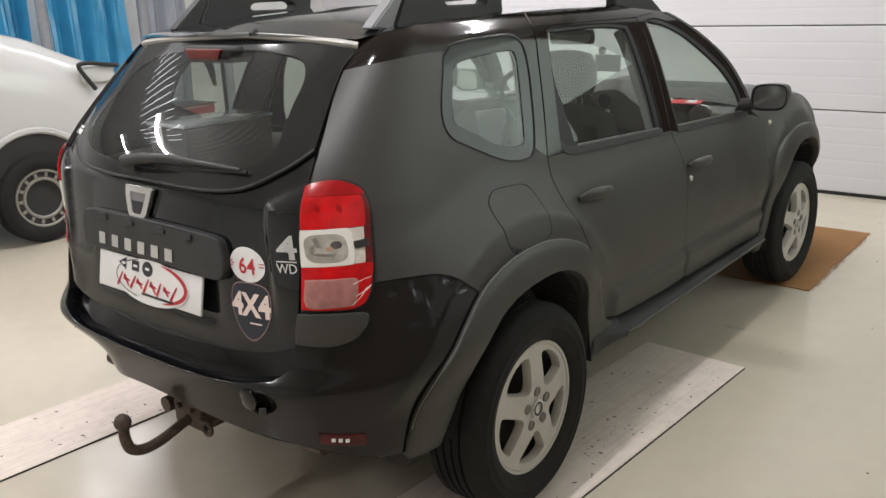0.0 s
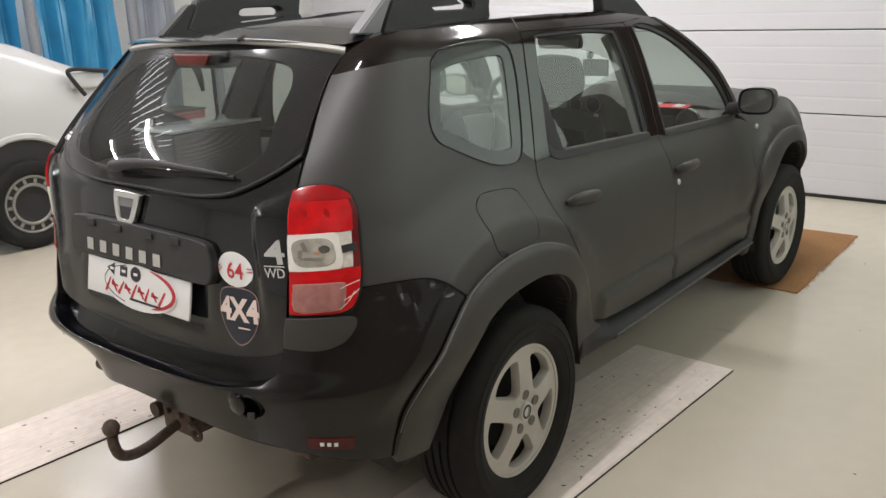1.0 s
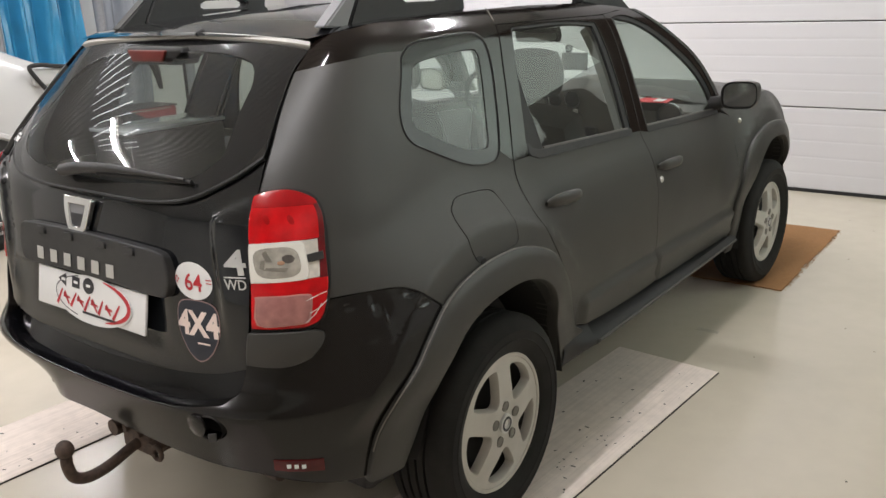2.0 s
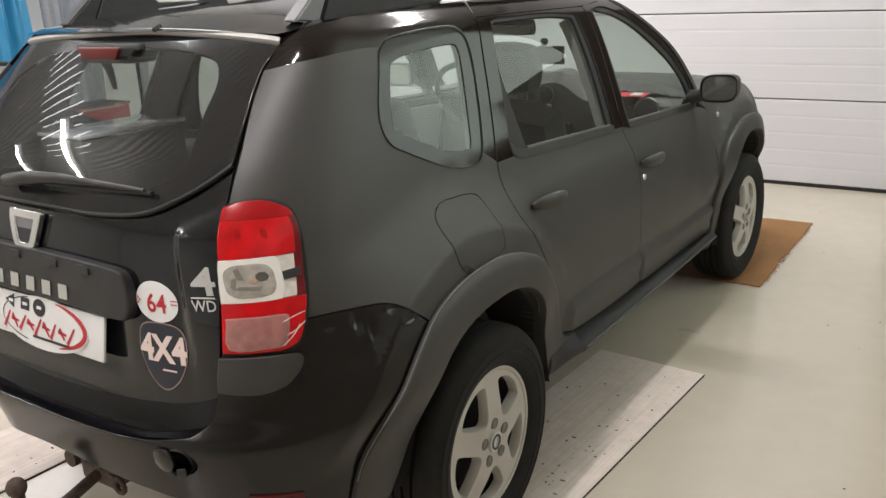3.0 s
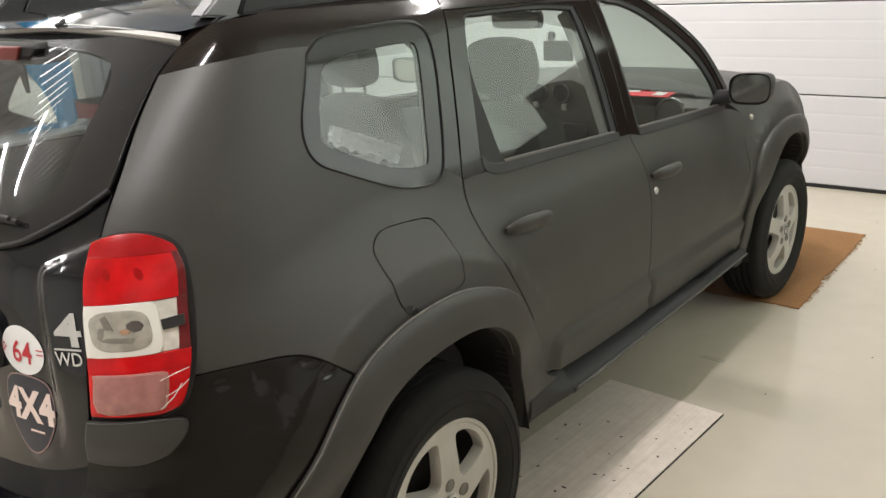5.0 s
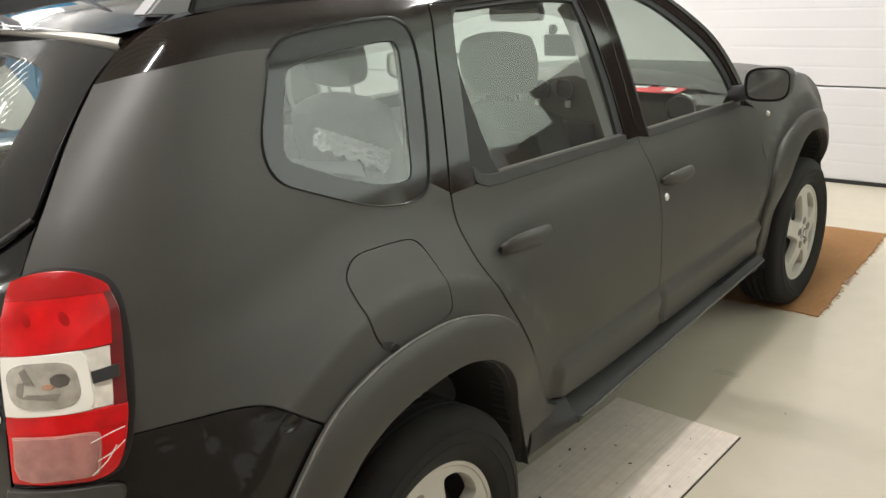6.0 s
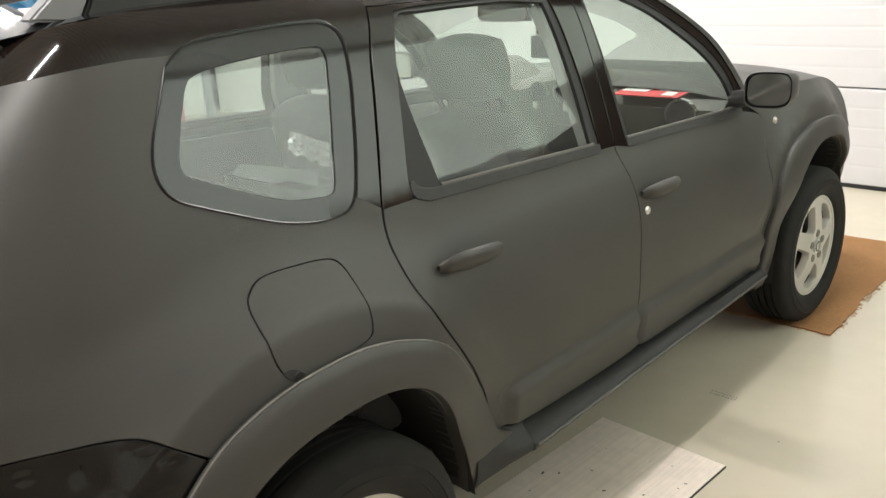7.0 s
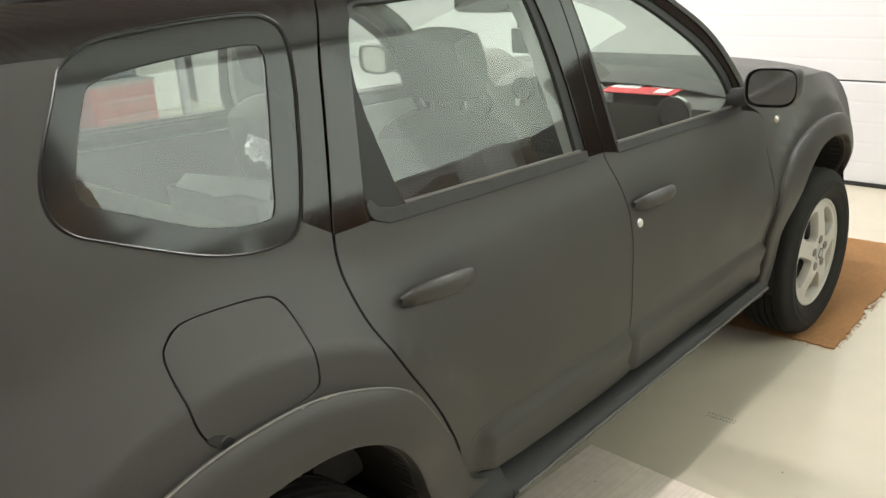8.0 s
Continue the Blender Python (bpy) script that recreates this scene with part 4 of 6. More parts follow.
    if far:
        lk.rotation_euler = (0, 0, math.pi)
    # front wing with its moulding
    wing = joined([(2.2315, .962), (2.199, .80), (2.199, .50), (2.174, .39), (2.174, .30)], FARCH_IN[1:-1], [(3.09, .34), (3.40, .34)], [(3.40, .34), (3.46, .45), (3.465, .62), (3.44, .76), (3.36, .885), (3.20, .96), (2.95, 1.012), (2.60, 1.038), (2.30, 1.035), (2.14, 1.0155)], [(2.14, 1.0155), (2.20, .985), (2.2315, .962)])
    panel("front_wing", wing, WRAP, car, side=side, label="satin dark grey foil-wrapped front wing")
    p, n = skin(np.array([2.315]), np.array([.932]), .002)
    ind = part("side_indicator", lathe([(0, -.009), (.008, -.008), (.013, -.004), (.015, .004)], 20), BOWL, car, "small clear side indicator")
    ind.location, ind.rotation_euler = p[0] * (1, side, 1), (0, 0, math.pi if far else 0)
    flare("rear_arch_moulding", ARCH_OUT, ARCH_IN, side)
    flare("front_arch_moulding", FARCH_OUT, FARCH_IN, side)
    arch_liner(0.0, ARCH_IN, side)
    arch_liner(2.673, FARCH_IN, side)
    gusset = joined([(.400, .690), (.455, .630), (.515, .545), (.540, .475), (.600, .440)], [(.600, .425), (.535, .445), (.480, .520), (.430, .610), (.385, .675)])
    panel("sill_gusset", gusset, WRAP, car, side=side, off=-.007, depth=.006, label="foil-wrapped corner between door and arch")
    panel("tailgate_seal", joined([(-.690, .73), (-.600, .73)], [(-.596, 1.0), (-.590, 1.25), (-.585, 1.462)], [(-.655, 1.462), (-.672, 1.25), (-.676, 1.0)]), RUBBER, car, side=side, off=-.018, depth=.004, label="black seal behind the tailgate gap")
    # sill
    rows = []
    for x in np.linspace(.635, 2.13, 34):
        w = float(side_y(np.array(x), np.array(.42)))
        e, z = .839 + .008 * (x - .635) / 1.565, .364
        under = float(np.interp(x, (.60, 1.18, 2.17), (.424, .403, .376)))
        rows.append([(x, -y, q) for y, q in ((w - .06, .470), (w - .022, under + .004), (w - .002, under - .002), (e - .026, z + .032), (e - .010, z + .024), (e - .002, z + .016), (e, z + .008), (e - .003, z), (e - .012, z - .006), (e - .06, z - .012), (e - .20, .325))])
    ribbon("sill_step", rows, SILL, car, side, "dark grained plastic sill step")
    lip = [(x, (-.841 - .008 * (x - .635) / 1.565) * side, .378) for x in np.linspace(.645, 2.12, 24)]
    # edge line in a lighter grey than the step
    part("sill_lip", tube(lip, .0035, 6), PALE_LIP, car, "grey outer edge of the sill step, lighter than the step")
    for k, x in ((0, .635), (-1, 2.13)):
        bm = bmesh.new()
        bm.faces.new([bm.verts.new((p[0], p[1] * side, p[2])) for p in rows[k]])
        part("sill_end", bm, SILL, car, smooth=False)
    # foot of the rear arch, running out to the sill, darkened against lamp light
    rows = []
    for x in np.linspace(.445, .640, 16):
        w, f = float(side_y(np.array(x), np.array(.42))), float(ease(.46, .64, x))
        a, _ = skin(np.full(9, x), np.linspace(.462 - .1 * max(0, x - .53), .318, 9), np.array((-.004, .008, .020, .028, .030, .030, .029, .024, .0)))
        b = np.array([(x, -y, z) for y, z in ((w - .008, .448), (w + .008, .440), (.811, .398), (.825, .391), (.834, .382), (.836, .373), (.833, .365), (.822, .359), (.774, .352))])
        rows.append(a + (b - a) * f)
    ribbon("arch_foot", rows, SILL, car, side, "foot of the wheel arch beside the sill, darkened against the lamp's light")
    # dark inner shell behind the gaps
    shell = joined([(-.64, .80), (-.64, 1.40)], [(-.45, 1.42), (-.26, 1.40)], [(-.26, 1.20), (0, 1.08), (.20, 1.07), (.40, 1.05)], [(2.12, .975), (3.40, .80), (3.40, .40)], [(3.12, .40), (3.10, .60)],
                   [(3.06, .68), (2.92, .76), (2.78, .81), (2.60, .82), (2.42, .80), (2.26, .73), (2.20, .58), (2.21, .40)], [(.47, .40), (.44, .50)], [(.38, .63), (.28, .74), (.14, .80), (0, .81), (-.16, .79), (-.29, .72), (-.37, .55)], [(-.42, .45), (-.64, .52)], n=3)
    panel("inner_shell", shell, DARK, car, side=side, off=-.022, depth=.004, label="black inner body shell")


build_side(1)
build_side(-1)


def both(*runs):
    """An outline over the whole tail from runs of its right half, from the lower middle to the upper middle."""
    return joined(*runs, *[mirror_s(r) for r in runs[::-1]])


def tail_fold(s, z):
    """Height of the tailgate's sheet over the plain skin: a raised shoulder beside the lamp, rounded at its top, and a hollow for the plate."""
    d = np.abs(s - MID)
    crest = 1.082 + .55 * (d - .40)
    hollow = .004 * (1 - ease(.225, .270, d)) * ease(.735, .790, z) * (1 - ease(.985, 1.0, z))
    return -.010 + .017 * ease(.380, .408, d) * (1 - ease(crest, crest + .040, z)) * ease(.72, .93, z) - hollow


def build_tail():
    top = [(-.6435, 1.226), (-.700, 1.180), (-.800, 1.128), (-.93, 1.112), (MID, 1.104)]
    edge = [(-.690, .738), (-.687, .760), (-.675, .855), (-.651, 1.03), (-.6415, 1.143), (-.6435, 1.226)]
    low = [(MID, .690), (-1.0, .693), (-.85, .703), (-.75, .717), (-.690, .738)]
    gate = panel("tailgate", both(low, edge, top), GLOSS_BLUE, car, label="gloss black painted tailgate with a tinted window", step=.014, crown=tail_fold)
    g_edge = [(-.6445, 1.232), (-.650, 1.345), (-.646, 1.42), (-.620, 1.466)]
    g_low = [(MID, 1.111), (-.93, 1.119), (-.80, 1.135), (-.702, 1.186), (-.6445, 1.232)]
    g_top = [(-.620, 1.466), (-.75, 1.482), (-.9, 1.490), (MID, 1.497)]
    c_half = [(MID, 1.148), (-1.0, 1.150), (-.87, 1.160), (-.790, 1.182), (-.742, 1.225), (-.741, 1.27), (-.746, 1.33), (-.748, 1.39), (-.775, 1.432), (-.83, 1.450), (-.95, 1.462), (MID, 1.468)]
    clear = both(c_half)
    panel("tailgate_window", both(g_low, g_edge, g_top), CERAMIC, gate, holes=[clear], off=.001, depth=.008, label="black printed border of the tailgate window", step=.03)
    panel("pane", clear, TINTED, gate, off=.0, depth=.003, label="dark tinted tailgate glass").visible_shadow = False
    q = even(spline(g_low[1:], 5, False), 40)
    q = np.concatenate([q[::-1], [(2 * MID - a, b) for a, b in q]])
    part("window_seal", tube([tuple(p) for p in skin(q[:, 0], q[:, 1] - .004, -.002)[0]], .0055, 8), RUBBER, gate, "black rubber window seal")
    # pale strip along the roof's rear edge
    s = np.linspace(-.613, 2 * MID + .613, 60)
    zt = 1.4715 + .026 * (1 - ((s - MID) / (.613 + MID)) ** 2) ** .8
    rows = [skin(s, zt + dz, o)[0] for dz, o in ((-.001, -.01), (-.001, .006), (0, .009), (.008, .010), (.010, .007), (.011, -.01))]
    ribbon("edge_strip", rows[::-1], STRIP, gate, 1, "pale grey strip along the roof edge")


build_tail()


def build_bumper():
    low = [(MID, .515), (-1.0, .511), (-.81, .496), (-.658, .473), (-.537, .415), (-.46, .395), (-.405, .385)]
    arch = [(-.405, .385), (-.355, .50), (-.29, .68), (-.205, .748)]
    seam = [(-.205, .748), (-.297, .832), (-.354, .877), (-.449, .8905), (-.5225, .894)]
    lamp = [(-.5225, .894), (-.539, .851), (-.568, .832), (-.600, .831), (-.6735, .831)]
    side = [(-.6735, .831), (-.687, .735), (-.696, .684), (-.722, .653)]
    lip = [(-.722, .653), (-.826, .629), (-1.0, .619), (MID, .617)]
    loop = both(low, arch, seam, lamp, side, lip)
    eye = [(-.742 + .034 * math.cos(a), .592 + .031 * math.sin(a)) for a in np.linspace(0, 2 * math.pi, 20, endpoint=False)]
    def dents(s, z):
        """Small creases in the gloss foil below the seam, the same on both corners; the left foot is tucked in."""
        u = MID + np.abs(s - MID)
        h = -.085 * ease(.625, .50, z) * ease(.10, .34, MID - s)
        for a, b, wide, high, deep in ((-.487, .868, .012, .009, .0050), (-.432, .862, .008, .020, .0075), (-.408, .825, .010, .030, .0060), (-.345, .866, .016, .008, .0065), (-.322, .838, .018, .008, .0065), (-.46, .79, .02, .02, .003)):
            h = h - deep * np.exp(-((u - a) / wide) ** 2 - ((z - b) / high) ** 2)
        return h
    bp = panel("rear_bumper", loop, BUMPER, car, holes=[eye], depth=.03, edge=.004, label="gloss black rear bumper with a missing tow-eye cap", step=.011, crown=dents)
    corner = [(-.673, .829), (-.608, .830), (-.566, .829), (-.545, .822), (-.549, .798), (-.572, .765), (-.617, .747), (-.684, .752)]
    def swell(s, z):
        return .014 * np.clip(1 - ((s + .63) / .10) ** 2, 0, 1) ** .5 * ease(.742, .80, z)
    # satin grey puts the wall's reflection on the gloss shoulder into colour
    panel("bumper_corner", joined(corner[:3], corner[2:6], corner[5:], [corner[-1], corner[0]]), WRAP, bp, off=.002, crown=swell, edge=.004, depth=.012, step=.012, label="bumper shoulder under the lamp, satin grey for the wall it mirrors")
    # ledge between tailgate and bumper
    s = np.concatenate([np.linspace(-.700, -.80, 8), np.linspace(-.84, 2 * MID + .84, 40), np.linspace(2 * MID + .80, 2 * MID + .700, 8)])
    zl = np.interp(np.abs(s - MID), [0, .12, .294, .398, .43], [.617, .619, .629, .653, .680])
    rows = [skin(s, zl + dz, o)[0] for dz, o in ((.125, -.052), (.062, -.052), (.024, -.049), (.016, -.038), (.012, -.020), (.005, -.0045), (-.03, -.02))]
    ribbon("loading_ledge", rows, LEDGE, bp, 1, "gloss black loading ledge")
    # tow-eye hole
    p, n = skin(np.array([-.742]), np.array([.592]), -.03)
    m = Vector(n[0]).to_track_quat("Z", "Y").to_matrix().to_4x4()
    hole = lathe([(.036, .032), (.034, .0), (.033, -.05), (0, -.05)], 28, "Z")
    hole.transform(Matrix.Translation(p[0]) @ m)
    part("tow_eye_hole", hole, DARK, bp, "open round tow-eye hole")
    p, n = skin(np.array([-.768]), np.array([.597]), .004)
    m = (Vector(n[0]) + Vector((0, .10, 0))).to_track_quat("Z", "Y").to_matrix().to_4x4()
    cover = lathe([(0, .004), (.026, .0035), (.030, .001), (.0305, -.004), (0, -.005)], 28, "Z")
    cover.transform(Matrix.Translation(p[0]) @ m)
    part("tow_eye_cover", cover, BUMPER, bp, "loose round tow-eye cover pushed aside")
    rag = box(-.004, .016, -.003, .003, -.034, -.012, .002)
    rag.transform(Matrix.Translation(skin(np.array([-.742]), np.array([.592]), .004)[0][0]) @ Matrix.Rotation(radians(-50), 4, "Z"))
    part("cover_strap", rag, PLASTIC, bp, "torn strap of the cover")
    # red reflector with three small white squares
    rf = [(-.632, .514), (-.632, .484), (-.545, .464), (-.545, .498)]
    panel("reflector", spline(sharp(*rf), 2), REFLECTOR_RED, bp, off=.004, depth=.012, label="small red corner reflector", step=.02)
    for sx in (-.607, -.594, -.581):
        z = .494 - (sx + .607) * .22
        panel("reflector_dot", [(sx - .0035, z - .005), (sx + .0035, z - .005), (sx + .0035, z + .005), (sx - .0035, z + .005)], PAPER, bp, off=.006, depth=.003, edge=.0005)
    # lower lip under the bumper
    s = np.linspace(-.43, 2 * MID + .43, 80)
    zl = np.interp(np.abs(s - MID), [0, .12, .31, .46, .58, .69], [.515, .511, .496, .473, .415, .398])
    tuck = -.085 * ease(.625, .50, zl) * ease(.10, .34, MID - s)
    rows = [skin(s, zl, o + tuck)[0] for o in (.0, -.03)]
    q = rows[1].copy()
    q[:, 0] += .15
    q[:, 1] *= .92
    q[:, 2] -= .03
    ribbon("bumper_lip", [rows[0], rows[1], q], PLASTIC, bp, 1, "dark plastic bumper underside")


build_bumper()


def build_lamp(side):
    def bulge(s, z):
        c = np.clip(1 - ((s + .585) / .10) ** 2, 0, 1) * np.clip(1 - ((z - .995) / .175) ** 2, 0, 1)
        return (.020 if side > 0 else .003) * c ** .6
    def left(z):
        return float(np.interp(z, [.838, 1.0, 1.143], [-.668, -.648, -.640]))
    def right(z):
        return float(np.interp(z, [.838, .856, .908, 1.005, 1.090], [-.570, -.542, -.524, -.505, -.502]))
    rim = [(-.671, .834), (-.568, .834)], [(-.568, .834), (-.538, .854), (-.518, .908), (-.4985, 1.005), (-.4965, 1.092), (-.520, 1.137), (-.564, 1.157), (-.607, 1.159), (-.642, 1.148)], [(-.642, 1.148), (-.650, 1.0), (-.671, .834)]
    root = panel("tail_lamp", joined(*rim), RUBBER, car, side=side, off=.001, depth=.02, label="tall tail lamp, red above and below a clear middle")
    def lens(name, loop, mat, off, label, edge=.004):
        loop = [(-.655 + (s + .655) * .978, .995 + (z - .995) * .990) for s, z in loop]
        panel(name, loop, mat, root, side=side, off=off, crown=bulge, edge=edge, depth=.012, label=label, step=.014)
    cap = joined([(left(1.118), 1.118), (-.513, 1.118)], [(-.513, 1.118), (-.525, 1.132), (-.565, 1.151), (-.607, 1.153), (-.640, 1.143)])
    lens("upper_cap", cap, CAP_RED, .0065, "darker red lens cap", .003)
    lens("upper_lens", joined([(left(1.042), 1.042), (-.516, 1.042)], [(-.516, 1.042), (-.513, 1.090), (-.522, 1.1175)], [(left(1.1175), 1.1175)]), RED, .0045, "bright red lens", .003)
    lens("lens_border", joined([(-.5155, 1.042), (right(1.042), 1.042)], [(right(1.042), 1.042), (-.502, 1.090), (-.5125, 1.1175)], [(-.5125, 1.1175), (-.521, 1.1175)], [(-.521, 1.1175), (-.5125, 1.090), (-.5155, 1.042)]), DEEP_RED, .005, "dark red lens edge", .002)
    for bs, bz in ((-.612, 1.092), (-.567, 1.088)):
        lens("bulb_shadow", [(bs + .0055 * math.cos(a) - .003 * math.sin(a), bz + .010 * math.sin(a)) for a in np.linspace(0, 2 * math.pi, 14, endpoint=False)], BULB_RED, .0052, "dark bulb behind the red lens", .0005)
    frame_r = [(left(.951), .951), (-.566, .951), (-.556, .956), (-.551, .968), (-.549, 1.020), (-.553, 1.033), (-.564, 1.038), (left(1.038), 1.038)]
    lens("reversing_lens", spline([frame_r[0]] + frame_r[:-1] + [frame_r[-1], frame_r[-1]], 4), CLEARLENS, .0055, "cream frame of the reversing lens", .004)
    lens("side_lens", joined([(-.570, .952), (-.532, .952)], [(-.532, .952), (-.525, .99), (-.520, 1.038)], [(-.568, 1.038)]), SIDE_LENS, .003, "pale side part of the lens", .002)
    lens("lens_border", joined([(-.530, .950), (right(.948), .950)], [(right(1.04), 1.04), (-.518, 1.04)]), DEEP_RED, .0035, "dark red lens edge", .002)
    lens("middle_lens", joined([(left(.922), .922), (right(.922), .922)], [(right(.947), .948), (left(.947), .948)]), RED, .005, "red lens band", .003)
    lens("lower_lens", joined([(left(.843), .841), (-.572, .841)], [(-.572, .841), (-.542, .858), (right(.921), .921)], [(left(.921), .921)]), RED, .004, "red lower lens", .003)
    fog = [(-.656, .850), (-.600, .848), (-.570, .850), (-.562, .860), (-.554, .905), (-.560, .916), (-.600, .917), (-.648, .917), (-.652, .908)]
    fc = np.array(fog).mean(0)
    lens("fog_frame", spline(fog, 3), PINK, .006, "pale pink edge of the fog lens", .002)
    lens("fog_lens", spline([tuple(fc + (np.array(p) - fc) * .93) for p in fog], 3), FOG, .0075, "faded grey-pink fog lens", .0015)
    oval = [(-.602 + .040 * np.sign(math.cos(a)) * abs(math.cos(a)) ** .6, .994 + .034 * np.sign(math.sin(a)) * abs(math.sin(a)) ** .6) for a in np.linspace(0, 2 * math.pi, 32, endpoint=False)]
    lens("reflector_bowl", oval, BOWL, .0070, "grey faceted reflector bowl", .0025)
    lens("bulb_socket", [(-.581 + .011 * math.cos(a), 1.000 + .010 * math.sin(a)) for a in np.linspace(0, 2 * math.pi, 7, endpoint=False)], SOCKET, .0080, "dark bulb socket", .001)
    lens("bulb", [(-.595 + .006 * math.cos(a), .992 + .004 * math.sin(a)) for a in np.linspace(0, 2 * math.pi, 12, endpoint=False)], AMBER, .0086, "small amber bulb", .001)
    for fs, fz, fw, fh, tilt in ((-.618, 1.008, .005, .014, .3), (-.606, .978, .022, .004, -.1), (-.628, .990, .004, .012, -.2)):
        wedge = [(fs + (x * math.cos(tilt) - z * math.sin(tilt)), fz + (x * math.sin(tilt) + z * math.cos(tilt))) for x, z in ((-fw, -fh * .6), (fw * .8, -fh), (fw, fh), (-fw * .7, fh * .8))]
        lens("bowl_facet", wedge, SOCKET_PALE, .0078, "shaded facet of the reflector bowl", .0006)
    lens("lens_bar", sharp_loop((-.546, .987), (-.516, .990), (-.514, 1.008), (-.546, 1.004)), DARK, .0065, "dark bar in the lens", .001)


    # thin pale tubes stand in for glints on creases of clear tape
    for run in ([(-.566, .903), (-.545, .912), (-.527, .917)], [(-.563, .874), (-.545, .884), (-.530, .897)], [(-.572, .852), (-.553, .872), (-.540, .893)]):
        q = np.array(spline(run, 4, False))
        p = skin(q[:, 0], q[:, 1], .0085 + bulge(q[:, 0], q[:, 1]))[0] * (1, side, 1)
        p[:, 1] += left_more(p[:, 2]) if side < 0 else 0
        part("tape_glint", tube([tuple(v) for v in p], .0007, 5), CLEARLENS, root, "pale line painted as the glint on a clear tape crease")


def sharp_loop(*pts):
    return joined(*[[a, b] for a, b in zip(pts, pts[1:] + pts[:1])])


build_lamp(1)
build_lamp(-1)


def build_roof():
    n = 40
    rows = []
    for x in np.linspace(-.33, 1.52, n):
        z0 = float(np.interp(x, [-.33, -.2, 0, .45, .85, 1.2, 1.52], [1.495, 1.518, 1.530, 1.540, 1.543, 1.535, 1.505]))
        w = float(half_width(min(z0, 1.545))) - .004
        w = w * float(np.interp(x, [-.33, -.25, -.1], [.86, .95, 1.0])) if x < -.1 else w
        rows.append([(x - .03 * (1 - (u ** 2)) * (1 if x < 0 else 0), u * w + .065 * (1 + u), z0 + .045 * (1 - abs(u) ** 2.4) * float(np.interp(x, [-.33, -.1, .2, 1.3, 1.52], [.25, .7, 1, 1, .8]))) for u in np.linspace(-1, 1, 41)])
    ribbon("roof", [r[::-1] for r in rows], ROOF_PAINT, car, 1, "gloss black roof skin")
    rows2 = [[(p[0] + .02, p[1] * .97, p[2] - .035) for p in r] for r in rows]
    ribbon("headliner", rows2, TRIM_PALE, car, 1, "pale fabric headliner")
    # windscreen and bonnet
    rows = []
    pillar = [(1.52, 1.504), (1.62, 1.462), (1.81, 1.373), (1.99, 1.265), (2.105, 1.137), (2.16, 1.045)]
    for (s, z), bow in zip(even(spline(pillar, 4, False), 14), np.linspace(.10, .30, 14)):
        w = float(side_y(np.array(s), np.array(z))) + .004
        rows.append([(s + bow * (1 - u * u), u * w + float(left_more(z)) * (1 + u) / 2, z + .03 * (1 - u * u)) for u in np.linspace(-1, 1, 25)])
    ws = ribbon("windscreen", [r[::-1] for r in rows], GLASS, car, 1, "clear windscreen")
    ws.visible_shadow = False
    for sd in (1, -1):
        q = even(spline(pillar, 4, False), 20)
        w = side_y(q[:, 0], q[:, 1])
        rr = []
        for ds, o in ((-.03, .004), (0, .008), (.05, -.02), (.06, -.05), (.0, -.05)):
            rr.append([(a + ds, -(b + o), z) for a, b, z in zip(q[:, 0], w, q[:, 1])])
        ribbon("windscreen_pillar", rr, WRAP, car, sd, "foil-wrapped windscreen pillar")
    rows = []
    for x in np.linspace(2.14, 3.47, 24):
        z0 = float(np.interp(x, [2.14, 2.30, 2.60, 2.95, 3.20, 3.36, 3.44, 3.47], [1.017, 1.036, 1.040, 1.014, .962, .887, .80, .70]))
        w = float(side_y(np.array(x), np.array(z0)))
        rows.append([(x + .10 * (1 - u * u) * (x > 3.0) * (x - 3.0), u * w + float(left_more(z0)) * (1 + u) / 2, z0 + .045 * (1 - u ** 4)) for u in np.linspace(-1, 1, 21)])
    ribbon("bonnet", [r[::-1] for r in rows], WRAP, car, 1, "foil-wrapped bonnet")
    rows = []
    for z in np.linspace(.28, .74, 8):
        rows.append([(3.44 + .10 * (1 - u ** 4), u * .68, z) for u in np.linspace(-1, 1, 17)])
    ribbon("front_bumper", rows, PLASTIC, car, 1, "dark plastic front bumper")
    part("underbody", box(-.42, 3.35, -.66, .66, .25, .40, .03), DARK, car, "black underbody")


build_roof()


